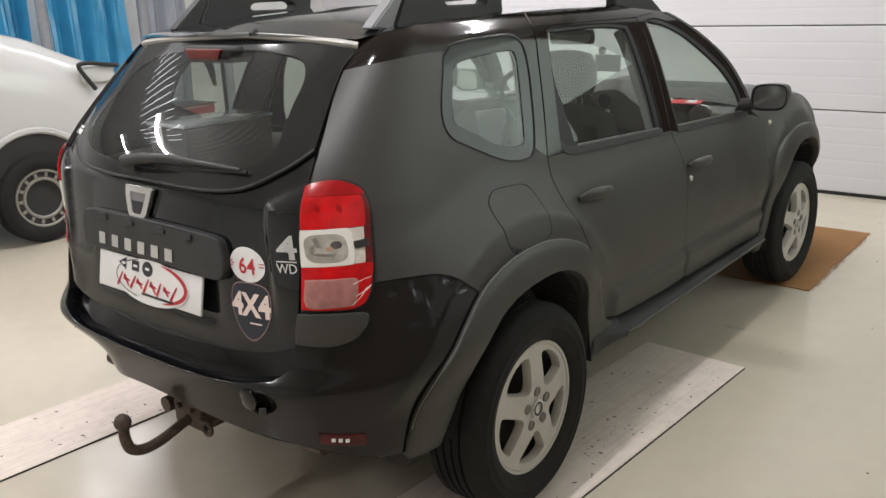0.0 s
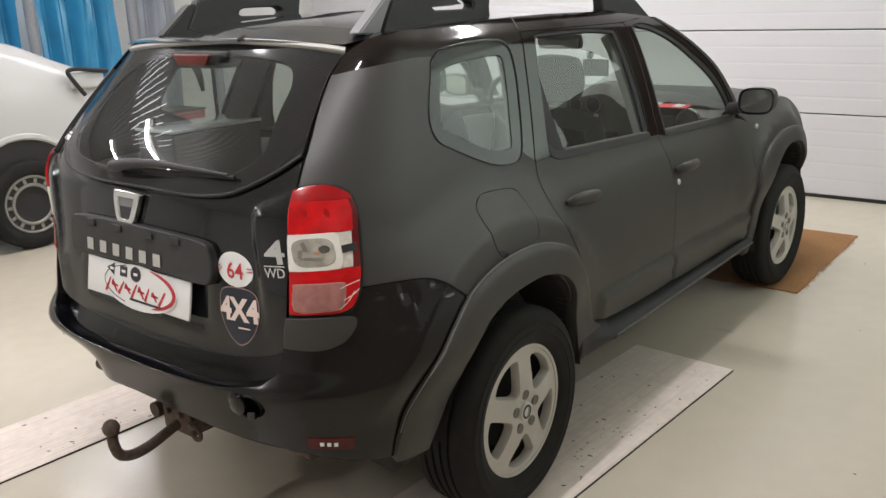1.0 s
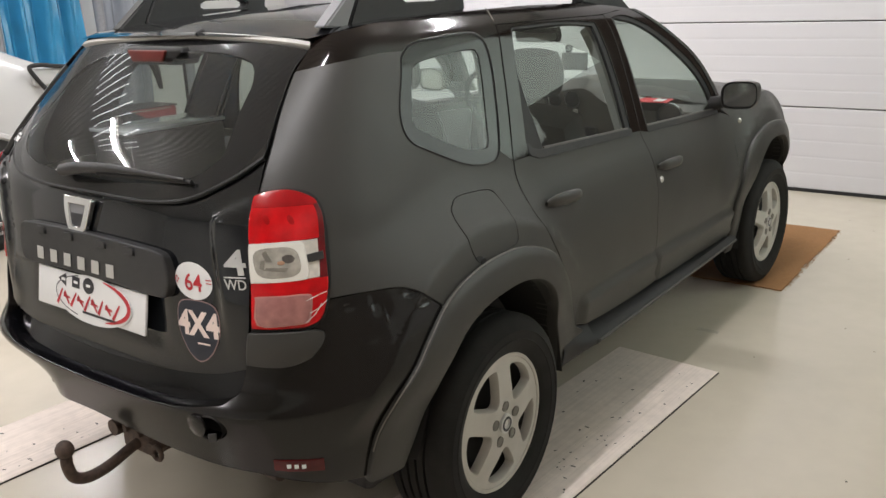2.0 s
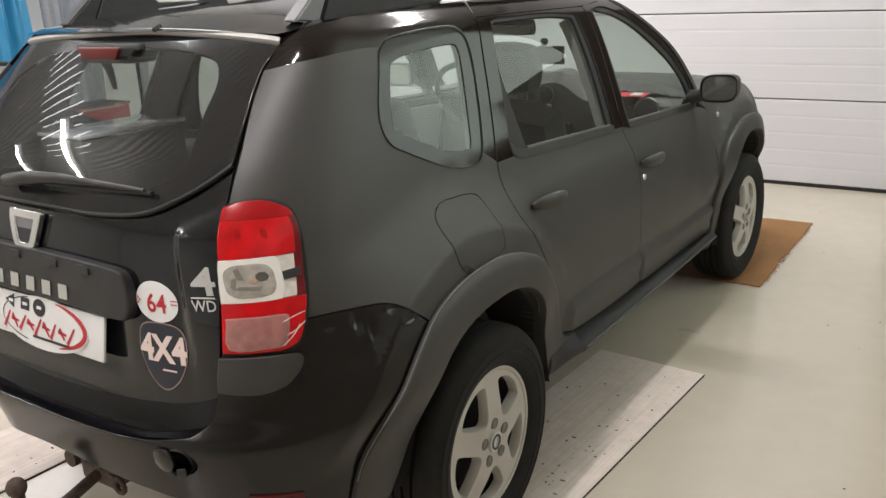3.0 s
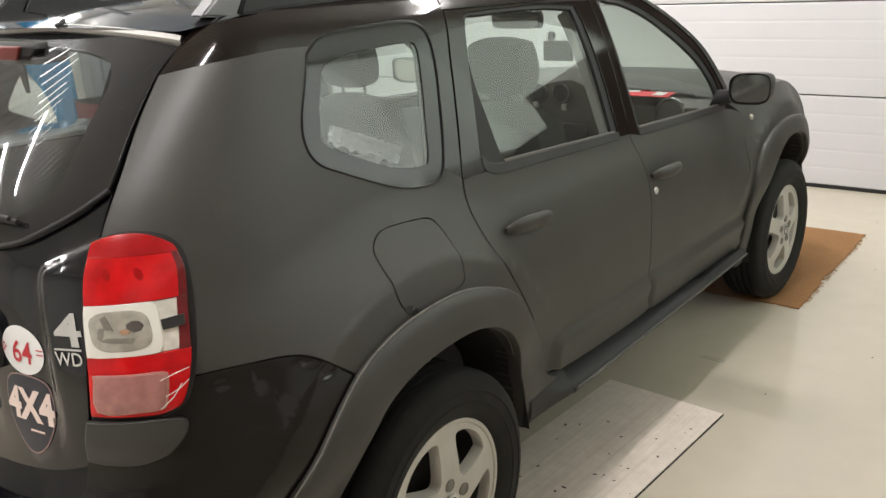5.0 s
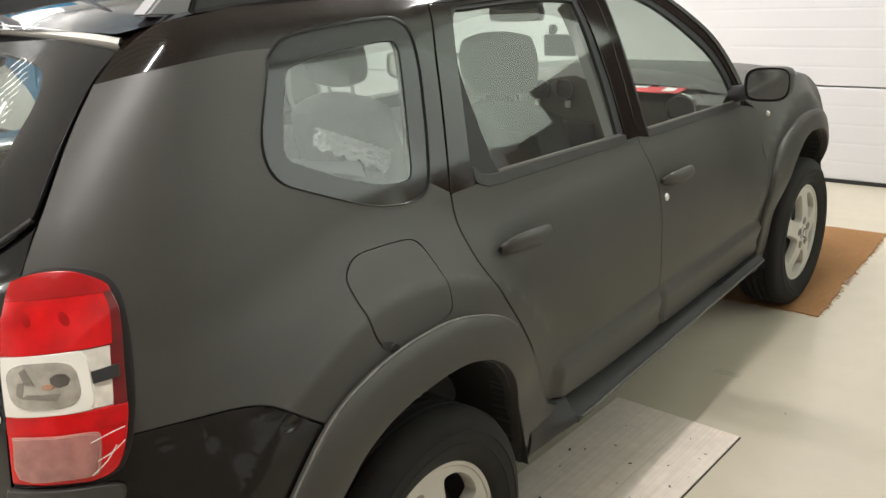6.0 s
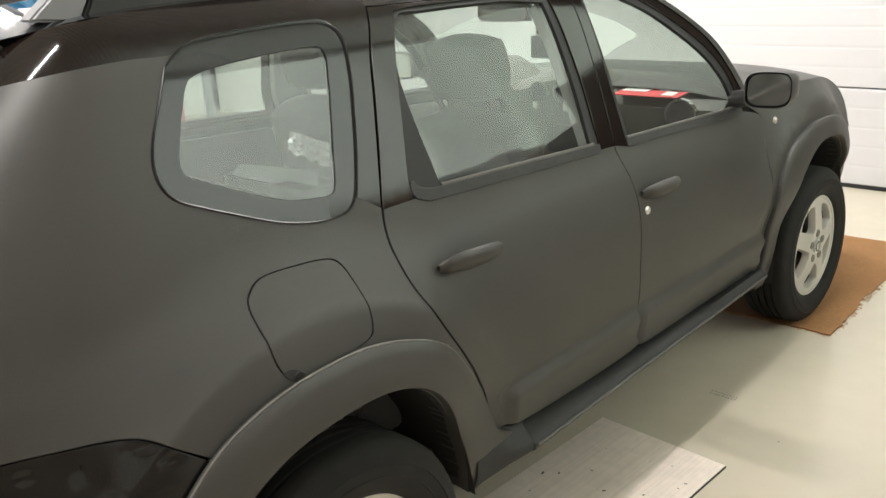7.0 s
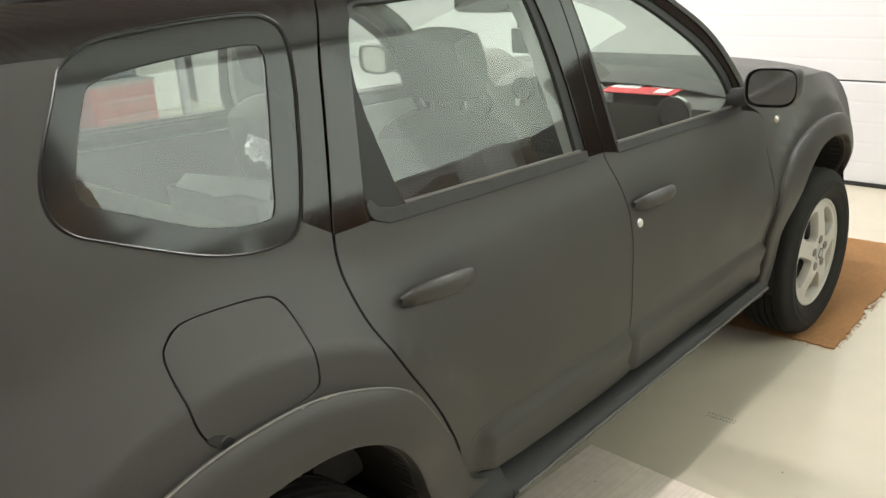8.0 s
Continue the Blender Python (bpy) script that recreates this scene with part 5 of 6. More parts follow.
def build_rail(side):
    root = tagged(new("roof_rail"), "black roof rail on two long feet with a silver end cover")
    root.parent = car
    root.location.y = .03 if side < 0 else 0
    y = -.455
    def bar(name, pts, mat, label="", holes=()):
        """an upright plate of that outline in (x, z), 45 mm thick and rounded"""
        co, faces, rim, _ = flat_sheet(pts, holes, .08)
        bm = bmesh.new()
        a = [bm.verts.new((p[0], (y - .020) * side, p[1])) for p in co]
        b = [bm.verts.new((p[0], (y + .026) * side, p[1])) for p in co]
        for f in faces:
            bm.faces.new([a[i] for i in f])
            bm.faces.new([b[i] for i in f][::-1])
        for i, j in rim:
            bm.faces.new((a[j], a[i], b[i], b[j]))
        bmesh.ops.recalc_face_normals(bm, faces=bm.faces)
        bmesh.ops.dissolve_limit(bm, angle_limit=radians(1), verts=bm.verts, edges=bm.edges)
        bmesh.ops.bevel(bm, geom=[e for e in bm.edges if len(e.link_faces) == 2 and e.calc_face_angle(0) > .5], offset=.005, segments=3, affect="EDGES")
        part(name, bm, mat, root, label)
    slot = [(.075, 1.574), (.275, 1.574), (.285, 1.590), (.26, 1.604), (.09, 1.602), (.066, 1.588)]
    bar("rear_foot", [(-.176, 1.512), (.378, 1.540), (.372, 1.575), (.385, 1.640), (.385, 1.662), (.10, 1.658), (-.108, 1.636)], PLASTIC, "black rail foot with a slot", [slot])
    bar("end_cover", [(-.272, 1.520), (-.182, 1.512), (-.118, 1.622), (-.146, 1.622)], RAIL_SILVER if side > 0 else PLASTIC, "triangular rail end cover")
    bar("front_foot", [(1.18, 1.540), (1.66, 1.490), (1.54, 1.55), (1.38, 1.63), (1.20, 1.654), (1.17, 1.60)], PLASTIC)
    part("rail_bar", tube([(-.08, (y + .003) * side, 1.636), (.2, (y + .003) * side, 1.655), (.7, (y + .003) * side, 1.662), (1.2, (y + .003) * side, 1.650), (1.40, (y + .003) * side, 1.62)], .021, 12), PLASTIC, root)


build_rail(1)
build_rail(-1)


def build_wheel(x, side):
    root = tagged(new("wheel"), "black tyre on a silver five-spoke alloy wheel", )
    root.parent = car
    root.location = (x, -.748 * side, .338)
    root.rotation_euler = (0, 0, (math.pi if side < 0 else 0) - (radians(2) if x > 1 else 0))
    R = .338
    prof = [(.205, .075), (.212, -.074), (.220, -.090), (.236, -.100), (.262, -.107), (.2635, -.1092), (.266, -.1072), (.290, -.1072), (.2915, -.1098), (.2945, -.1062), (.314, -.100), (.328, -.090), (.336, -.076), (R, -.060)]
    grooves = []
    for c in (-.045, -.015, .015, .045):
        grooves += [(R, c - .005), (R - .009, c - .004), (R - .009, c + .004), (R, c + .005)]
    prof += grooves + [(R, .060), (.336, .076), (.318, .098), (.275, .110), (.222, .098), (.205, .075)]
    part("tyre", lathe(prof, 96), TYRE, root, "black road tyre")
    # rim: barrel and five-spoke face
    rim = part("rim", lathe([(.216, -.074), (.221, -.082), (.217, -.088), (.208, -.087), (.203, -.078), (.200, -.066)], 64), ALLOY, root, "silver alloy rim")
    part("rim_barrel", lathe([(.199, -.068), (.190, -.02), (.188, .08), (.214, .09)], 64), BARREL, root, "inner rim darkened for the shade behind the spokes")
    outer = [(.205 * math.cos(a), .205 * math.sin(a)) for a in np.linspace(0, 2 * math.pi, 80, endpoint=False)]
    holes = []
    for k in range(5):
        a0 = radians(90 + 72 * k + 36 - 4)
        h = []
        for r, d in ((.078, 0), (.087, .19), (.122, .345), (.160, .42), (.181, .405), (.190, .21), (.192, 0), (.190, -.21), (.181, -.405), (.160, -.42), (.122, -.345), (.087, -.19)):
            h.append((r * math.cos(a0 + d), r * math.sin(a0 + d)))
        holes.append(spline(h, 4))
    co, faces, edges, out = flat_sheet(outer, holes, .02)
    r = np.hypot(co[:, 0], co[:, 1])
    depth = -.094 - .004 * ease(.03, .07, r) + .014 * ease(.08, .205, r)
    P = np.stack([co[:, 0], depth, co[:, 1]], -1)
    bm = bmesh.new()
    vs = [bm.verts.new(p) for p in P]
    for f in faces:
        bm.faces.new([vs[i] for i in f])
    ring = {}
    for i in out:
        w = out[i]
        hub = co[i]
        ring[i] = (bm.verts.new((hub[0] + w[0] * .003, depth[i] + .005, hub[1] + w[1] * .003)), bm.verts.new((hub[0] + w[0] * .005, depth[i] + .030, hub[1] + w[1] * .005)))
    for a, b in edges:
        bm.faces.new((vs[b], vs[a], ring[a][0], ring[b][0]))
        bm.faces.new((ring[b][0], ring[a][0], ring[a][1], ring[b][1]))
    part("spoke_face", bm, ALLOY, root, "five broad silver spokes")
    for k in range(5):
        a = radians(90 + 72 * k)
        bolt = part("wheel_bolt", lathe([(0, -.0045), (.010, -.0045), (.011, -.0035), (.0155, -.0035), (.0165, -.0055), (.0175, .002)], 20), BOLT_WELL, root, "dull recessed wheel bolt")
        bolt.location = (.058 * math.cos(a), -.0945, .058 * math.sin(a))
    part("centre_cap", lathe([(0, -.006), (.012, -.006), (.014, -.0085), (.019, -.009), (.021, -.005), (.0225, -.010), (.030, -.009), (.032, .002)], 32), SILVER, root, "silver centre cap with a ring").location = (0, -.093, 0)
    part("cap_ring", lathe([(.0165, -.0112), (.0235, -.0112), (.0235, -.008), (.0165, -.008)], 32), INK_DARK, root, "dark ring").location = (0, -.093, 0)
    part("brake_drum", lathe([(0, -.03), (.14, -.03), (.15, -.02), (.15, .05)], 32), DARK, root, "dark brake drum")


for wx in (0.0, 2.673):
    for sd in (1, -1):
        build_wheel(wx, sd)


def mirror_shell(rows, side):
    bm = bmesh.new()
    vs = [[bm.verts.new((p[0], p[1] * side, p[2])) for p in row] for row in rows]
    for r0, r1 in zip(vs, vs[1:]):
        for j in range(len(r0) - 1):
            bm.faces.new((r0[j], r1[j], r1[j + 1], r0[j + 1]))
    return bm


def build_mirror(side):
    root = tagged(new("door_mirror"), "foil-wrapped door mirror")
    root.parent = car
    root.location = (0, .054, .025) if side < 0 else (0, 0, 0)
    rows = []
    for k, (x, f) in enumerate(((1.985, .97), (1.98, 1.0), (1.99, 1.02), (2.03, 1.0), (2.07, .90), (2.10, .72), (2.115, .45), (2.118, .02))):
        rows.append([(x, -(.858 + .082 * f * np.sign(math.cos(a)) * abs(math.cos(a)) ** .55), 1.100 + .062 * f * np.sign(math.sin(a)) * abs(math.sin(a)) ** .6 + .006 * math.cos(a)) for a in np.linspace(0, 2 * math.pi, 41)])
    part("housing", mirror_shell(rows, side), WRAP, root, "dark rounded mirror housing")
    a = np.linspace(0, 2 * math.pi, 41)
    face = [(1.992, -(.858 + .074 * np.sign(math.cos(t)) * abs(math.cos(t)) ** .55), 1.100 + .054 * np.sign(math.sin(t)) * abs(math.sin(t)) ** .6 + .006 * math.cos(t)) for t in a[:-1]]
    bm = bmesh.new()
    bm.faces.new([bm.verts.new((p[0], p[1] * side, p[2])) for p in face])
    part("mirror_glass", bm, CHROME, root, "silvered mirror glass", smooth=False)
    part("mirror_arm", tube([(2.06, -.70 * side, 1.045), (2.06, -.76 * side, 1.06), (2.05, -.80 * side, 1.075)], [.034, .030, .028], 14), PLASTIC, root)


build_mirror(1)
build_mirror(-1)


# ---------------------------------------------------------------- on the tail
def flat_on_skin(name, co, faces, s0, z0, off, mat, parent, label="", ride=False):
    """Lays a flat 2D shape on the tail round (s0, z0), upright, seen from outside."""
    p, n = skin(np.array([s0, s0 + .01]), np.array([z0, z0]), off)
    e = 0.01
    S = s0 + co[:, 0] * SCALE_S(s0, z0)
    q, qn = skin(S, z0 + co[:, 1], off + (tail_fold(S, z0 + co[:, 1]) if ride else 0))
    return link(name, mesh_with_normals(name, q, faces, qn), mat, parent, label)


def SCALE_S(s, z):
    a, b = skin0(np.array([s - .01, s + .01]), np.array([z, z]))
    return .02 / float(np.linalg.norm(b - a))


def disc(rx, rz, n=48):
    co = np.array([(0, 0)] + [(rx * math.cos(a), rz * math.sin(a)) for a in np.linspace(0, 2 * math.pi, n, endpoint=False)])
    return co, [(0, 1 + i, 1 + (i + 1) % n) for i in range(n)]


def ngon(pts):
    co, faces, _, _ = flat_sheet(list(pts), (), .03)
    return co, faces


flat_on_skin("round_sticker", *disc(.061, .046), -.787, .941, .0015, WHITE_PLASTIC, car, "white oval region sticker", ride=True)
co, fa = lettering("64", .043, .012)
flat_on_skin("sticker_number", co, fa, -.787, .938, .0022, INK_RED, car, "red printed number 64", ride=True)
for dx, dz in ((-.044, 0), (-.036, 0), (-.040, .006), (-.040, -.006)):
    flat_on_skin("sticker_mark", *disc(.0030, .0030, 6), -.787 + dx, .941 + dz, .0022, INK_RED, car, "small red printed mark", ride=True)
for dz in (.006, -.002):
    flat_on_skin("sticker_writing", np.array([(-.009, -.0013), (.009, -.0013), (.009, .0013), (-.009, .0013)]), [(0, 1, 2, 3)], -.750, .941 + dz, .0022, INK_RED, car, "thin red bar of small writing", ride=True)
co, fa = lettering("4", .060, .020)
flat_on_skin("model_badge", co * (1.36, 1), fa, -.682, .997, .0095, SILVER, car, "silver raised badge 4")
co, fa = lettering("WD", .024, .01)
flat_on_skin("model_badge", co * (.94, 1), fa, -.687, .945, .0095, SILVER, car, "silver raised badge WD")
flat_on_skin("badge_bar", np.array([(-.028, -.0018), (.028, -.0018), (.028, .0018), (-.028, .0018)]), [(0, 1, 2, 3)], -.686, .9615, .0095, SILVER, car)
shield = spline([(-.052, .058), (0, .070), (.052, .058), (.060, .0), (.036, -.060), (0, -.086), (-.036, -.060), (-.060, 0)], 5)
flat_on_skin("shield_sticker", *ngon([(x * 1.15, z * 1.0) for x, z in shield]), -.785, .825, .0016, SHIELD_EDGE, car, "faded pink edge of a shield sticker", ride=True)
flat_on_skin("shield_face", *ngon([(x * 1.10, z * .96) for x, z in shield]), -.785, .825, .0024, BADGE_BLUE, car, "dark blue shield sticker", ride=True)
co, fa = lettering("4X4", .050, .040)
flat_on_skin("shield_letters", co * (1.2, 1.28), fa, -.785, .836, .0032, BADGE_SKIN, car, "pale printed letters 4X4", ride=True)
flat_on_skin("shield_writing", np.array([(-.004, -.0022), (.036, -.0022), (.036, .0022), (-.004, .0022)]), [(0, 1, 2, 3)], -.785, .787, .0032, BADGE_SKIN, car, "thin pale bar of small writing", ride=True)


def build_plate_area():
    # plastic handle bar over the plate, with a row of raised silver letters as plain blocks
    bar_half = [(-.845, .985), (-.838, .95), (-.845, .905), (-.875, .893), (-1.0, .898), (MID, .898)]
    top_half = [(-.845, .985), (-.870, .999), (-1.0, 1.005), (MID, 1.006)]
    loop = spline(bar_half, 4, False)[:-1] + spline(mirror_s(bar_half), 4, False)[:-1] + spline([(2 * MID - s, z) for s, z in top_half], 4, False)[1:-1] + spline(mirror_s([(2 * MID - s, z) for s, z in top_half]), 4, False)[:-1]
    hb = panel("handle_bar", loop[::-1], PLASTIC, car, off=.016, edge=.008, depth=.03, label="dark plastic tailgate handle strip")
    for s in (-1.30, -1.185, -1.05, -.945):
        panel("clip_tab", [(s - .017, .984), (s + .017, .984), (s + .015, .999), (s - .015, .999)], PLASTIC, hb, off=.022, edge=.003, depth=.01, step=.02, label="small moulded tab")
    for i in range(6):
        s = -1.308 + i * .058
        flat_on_skin("raised_letter", *ngon(spline(sharp((-.0175, -.0175), (.0175, -.0175), (.0175, .0175), (-.0175, .0175)), 1)), s, .926, .0185, SILVER, hb, "raised silver letter block")
    plate = tagged(new("number_plate"), "white show plate with a red arc and dark marks")
    plate.parent = car
    plate.location = (-.779, -.004, .834)
    plate.rotation_euler = (0, radians(11), 0)
    part("plate_sheet", box(-.004, .004, -.26, .26, -.055, .055, .002), WHITE_PLASTIC, plate, "white plate sheet")
    bm = lathe([(0, -.0015), (1, -.0015), (1, .0015), (0, .0015)], 48, "X")
    bm.transform(Matrix.Translation((-.0065, -.02, -.004)) @ Matrix.Diagonal((1, .185, .066, 1)))
    part("oval_sheet", bm, WHITE_PLASTIC, plate, "white oval sheet on the plate")
    def stroke(name, pts, w, mat):
        bm = bmesh.new()
        p = [np.array(q) for q in pts]
        L, R = [], []
        for i, q in enumerate(p):
            d = p[min(i + 1, len(p) - 1)] - p[max(i - 1, 0)]
            d = d / np.linalg.norm(d)
            nrm = np.array((-d[1], d[0])) * (w[i] if isinstance(w, list) else w)
            d0 = -.0096 if mat is WHITE_PLASTIC else -.0090
            L.append(bm.verts.new((d0, *(q + nrm))))
            R.append(bm.verts.new((d0, *(q - nrm))))
        for i in range(len(p) - 1):
            bm.faces.new((L[i], L[i + 1], R[i + 1], R[i]))
        part(name, bm, mat, plate, smooth=False)
    arc = [(-.02 + -.175 * math.cos(a), .058 * math.sin(a)) for a in np.linspace(-1.15, 1.25, 24)]
    stroke("red_arc", arc, [.0015 + .006 * math.sin(math.pi * (i / 23)) for i in range(24)], INK_RED)
    arc = [(-.02 + .175 * math.cos(a), .058 * math.sin(a)) for a in np.linspace(-1.2, 1.2, 24)]
    stroke("dark_arc", arc, .0014, INK_DARK)
    for i, n in enumerate((3, 4, 24)):     # three dark emblem shapes
        y = .118 - i * .062
        bm = bmesh.new()
        bm.faces.new([bm.verts.new((-.0090, y + .027 * math.cos(2 * math.pi * k / n + (0, math.pi / 4, 0)[i]), .034 + .022 * math.sin(2 * math.pi * k / n + (0, math.pi / 4, 0)[i]))) for k in range(n)])
        part("emblem_shape", bm, INK_DARK, plate, smooth=False)
        stroke("emblem_slit", [(y + .010, .034), (y - .010, .034)], .004, WHITE_PLASTIC)
    rnd = random.Random(5)
    for k in range(9):                      # red brush-like strokes
        y = .135 - k * .034
        h = (.022, .016, .020, .012)[k % 4]
        stroke("red_mark", [(y + .012, -.016 + h * (1 if k % 2 else -1)), (y - .006 - rnd.uniform(0, .01), -.016 - h * (1 if k % 2 else -1))], [.0058, .0030], INK_RED)
        if k % 2:
            stroke("red_mark", [(y + .016, -.016 + .3 * h), (y - .018, -.016 + .1 * h)], [.0045, .0025], INK_RED)
    stroke("small_writing", [(.02, -.042), (-.14, -.042)], .0035, INK_DARK)


build_plate_area()


def build_badge():
    root = tagged(new("maker_badge"), "chrome shield-shaped maker badge")
    root.parent = car
    o = [(-.052, .040), (-.052, .040), (.052, .040), (.052, .040), (.044, 0), (.028, -.045), (.0, -.050), (-.028, -.045), (-.044, 0)]
    loop = [(MID - .045 + x * 1.0, 1.055 + z) for x, z in spline(o, 4)]
    inner = [(MID - .045 + x * .66, 1.053 + z * .70) for x, z in spline(o, 4)]
    panel("badge_frame", loop, CHROME, root, holes=[inner], off=.010, edge=.004, depth=.014, step=.02)
    panel("badge_face", inner, RAIL_SILVER, root, off=.004, depth=.01, step=.02)
    panel("badge_void", [(MID - .045 + x, 1.035 + z) for x, z in ((-.026, .020), (-.017, -.014), (.017, -.014), (.026, .020))][::1], INK_DARK, root, off=.0055, depth=.004, step=.02, edge=.0005)


build_badge()


def build_wiper():
    root = tagged(new("rear_wiper"), "black rear window wiper")
    root.parent = car
    pts = [(-1.235, 1.150), (-1.16, 1.158), (-1.05, 1.168), (-.95, 1.170), (-.80, 1.168)]
    p = [skin(np.array([s]), np.array([z]), o)[0][0] for (s, z), o in zip(pts, (.025, .04, .035, .025, .018))]
    part("wiper_arm", tube(p, [.018, .017, .012, .008, .005], 10), PLASTIC, root, "black wiper arm")
    pts = [(-1.12, 1.157), (-.95, 1.163), (-.785, 1.166)]
    p = [skin(np.array([s]), np.array([z]), .012)[0][0] for s, z in pts]
    part("wiper_blade", tube(p, .006, 6), RUBBER, root, "thin rubber blade")


build_wiper()
q = np.array(SEAM)
part("roof_seam", tube([tuple(p) for p in skin(q[:, 0], q[:, 1], .0015)[0]], .0018, 6), WORN_AND_LIT, car, "thin pale joint in the cant rail")
p, n = skin(np.array([MID + .05]), np.array([1.503]), .012)
part("washer_nozzle", tube([p[0] - (.01, 0, .004), p[0] + (.012, 0, .002)], [.006, .011], 10), RUBBER, car, "small black washer nozzle")
for ds, dz, w, h in ((0, 0, .034, .007), (.004, .014, .020, .003)):
    flat_on_skin("glass_print", np.array([(-w, -h), (w, -h), (w, h), (-w, h)]), [(0, 1, 2, 3)], -1.555 + ds, 1.205 + dz, .003, PAPER, car, "small white print on the tailgate glass")
for k in range(3):
    flat_on_skin("trim_badge", np.array([(-.010, -.009), (.010, -.009), (.010, .009), (-.010, .009)]), [(0, 1, 2, 3)], -1.610 + k * .026, .925, .006, SILVER, car, "small silver trim badge", ride=True)


def build_tow_bar():
    root = tagged(new("tow_bar"), "rusty dark swan-neck tow bar")
    root.parent = car
    neck = spline([(-.60, .01, .36), (-.70, .01, .345), (-.80, .01, .318), (-.865, .01, .315), (-.905, .01, .335), (-.918, .01, .375), (-.918, .01, .405)], 6, False)
    part("swan_neck", tube(neck, .0165, 14), RUST, root, "rusty bent steel neck")
    ball = lathe([(0, .026), (.010, .0245), (.019, .018), (.025, .006), (.0255, -.003), (.022, -.014), (.014, -.022), (.013, -.03)], 24, "Z")
    ball.transform(Matrix.Translation((-.918, .01, .428)))
    part("tow_ball", ball, RUST, root, "brown worn tow ball")
    part("mount_plate", box(-.70, -.58, -.06, .085, .315, .42, .008), RUST, root, "rusty mounting plate")
    ring = [(-.705, -.095 + .020 * math.cos(a), .345 + .020 * math.sin(a)) for a in np.linspace(0, 2 * math.pi, 21)]
    part("safety_ring", tube(ring, .0075, 8), RUST, root, "rusty safety ring")
    part("mount_lug", tube([(-.715, .108, .372), (-.60, .108, .372)], [.026, .030], 12), RUST, root, "rusty side lug")
    part("mount_tube", tube([(-.63, -.55, .40), (-.63, .55, .40)], .028, 12), RUST, root)
    part("socket", tube([(-.70, -.06, .345), (-.64, -.06, .36)], [.022, .026], 14), RUST, root, "rusty trailer socket")
    for y in (-.02, .045):
        part("bolt", tube([(-.715, y, .385), (-.69, y, .385)], .010, 8), RUST, root)


build_tow_bar()


# ---------------------------------------------------------------- inside the car
def cushion(name, sx, sy, sz, loc, rot, mat, parent, label="", bulge=.35):
    bm = bmesh.new()
    bmesh.ops.create_cube(bm, size=1)
    bmesh.ops.subdivide_edges(bm, edges=bm.edges[:], cuts=7, use_grid_fill=True)
    for v in bm.verts:
        p = v.co * 2
        q = Vector((p.x * math.sqrt(max(0, 1 - p.y ** 2 / 2 - p.z ** 2 / 2 + p.y ** 2 * p.z ** 2 / 3)), p.y * math.sqrt(max(0, 1 - p.z ** 2 / 2 - p.x ** 2 / 2 + p.z ** 2 * p.x ** 2 / 3)), p.z * math.sqrt(max(0, 1 - p.x ** 2 / 2 - p.y ** 2 / 2 + p.x ** 2 * p.y ** 2 / 3))))
        p = p.lerp(q, bulge) / 2
        v.co = (p.x * sx, p.y * sy, p.z * sz)
    bm.transform(Matrix.Translation(loc) @ Matrix.Rotation(radians(rot), 4, "Y"))
    return part(name, bm, mat, parent, label)


def build_seat(y):
    root = tagged(new("front_seat"), "grey fabric front seat with a headrest")
    root.parent = car
    cushion("seat_cushion", .52, .50, .20, (1.40, y, .56), -6, SEAT, root)
    cushion("backrest", .19, .47, .62, (1.103, y, .855), -15, SEAT, root, bulge=.5)
    cushion("headrest", .13, .27, .20, (1.045, y, 1.275), -10, SEAT, root, bulge=.62)
    for d in (-.06, .06):
        part("headrest_post", tube([(1.07, y + d, 1.12), (1.055, y + d, 1.23)], .007, 8), CHROME, root)


build_seat(-.325)
build_seat(.40)


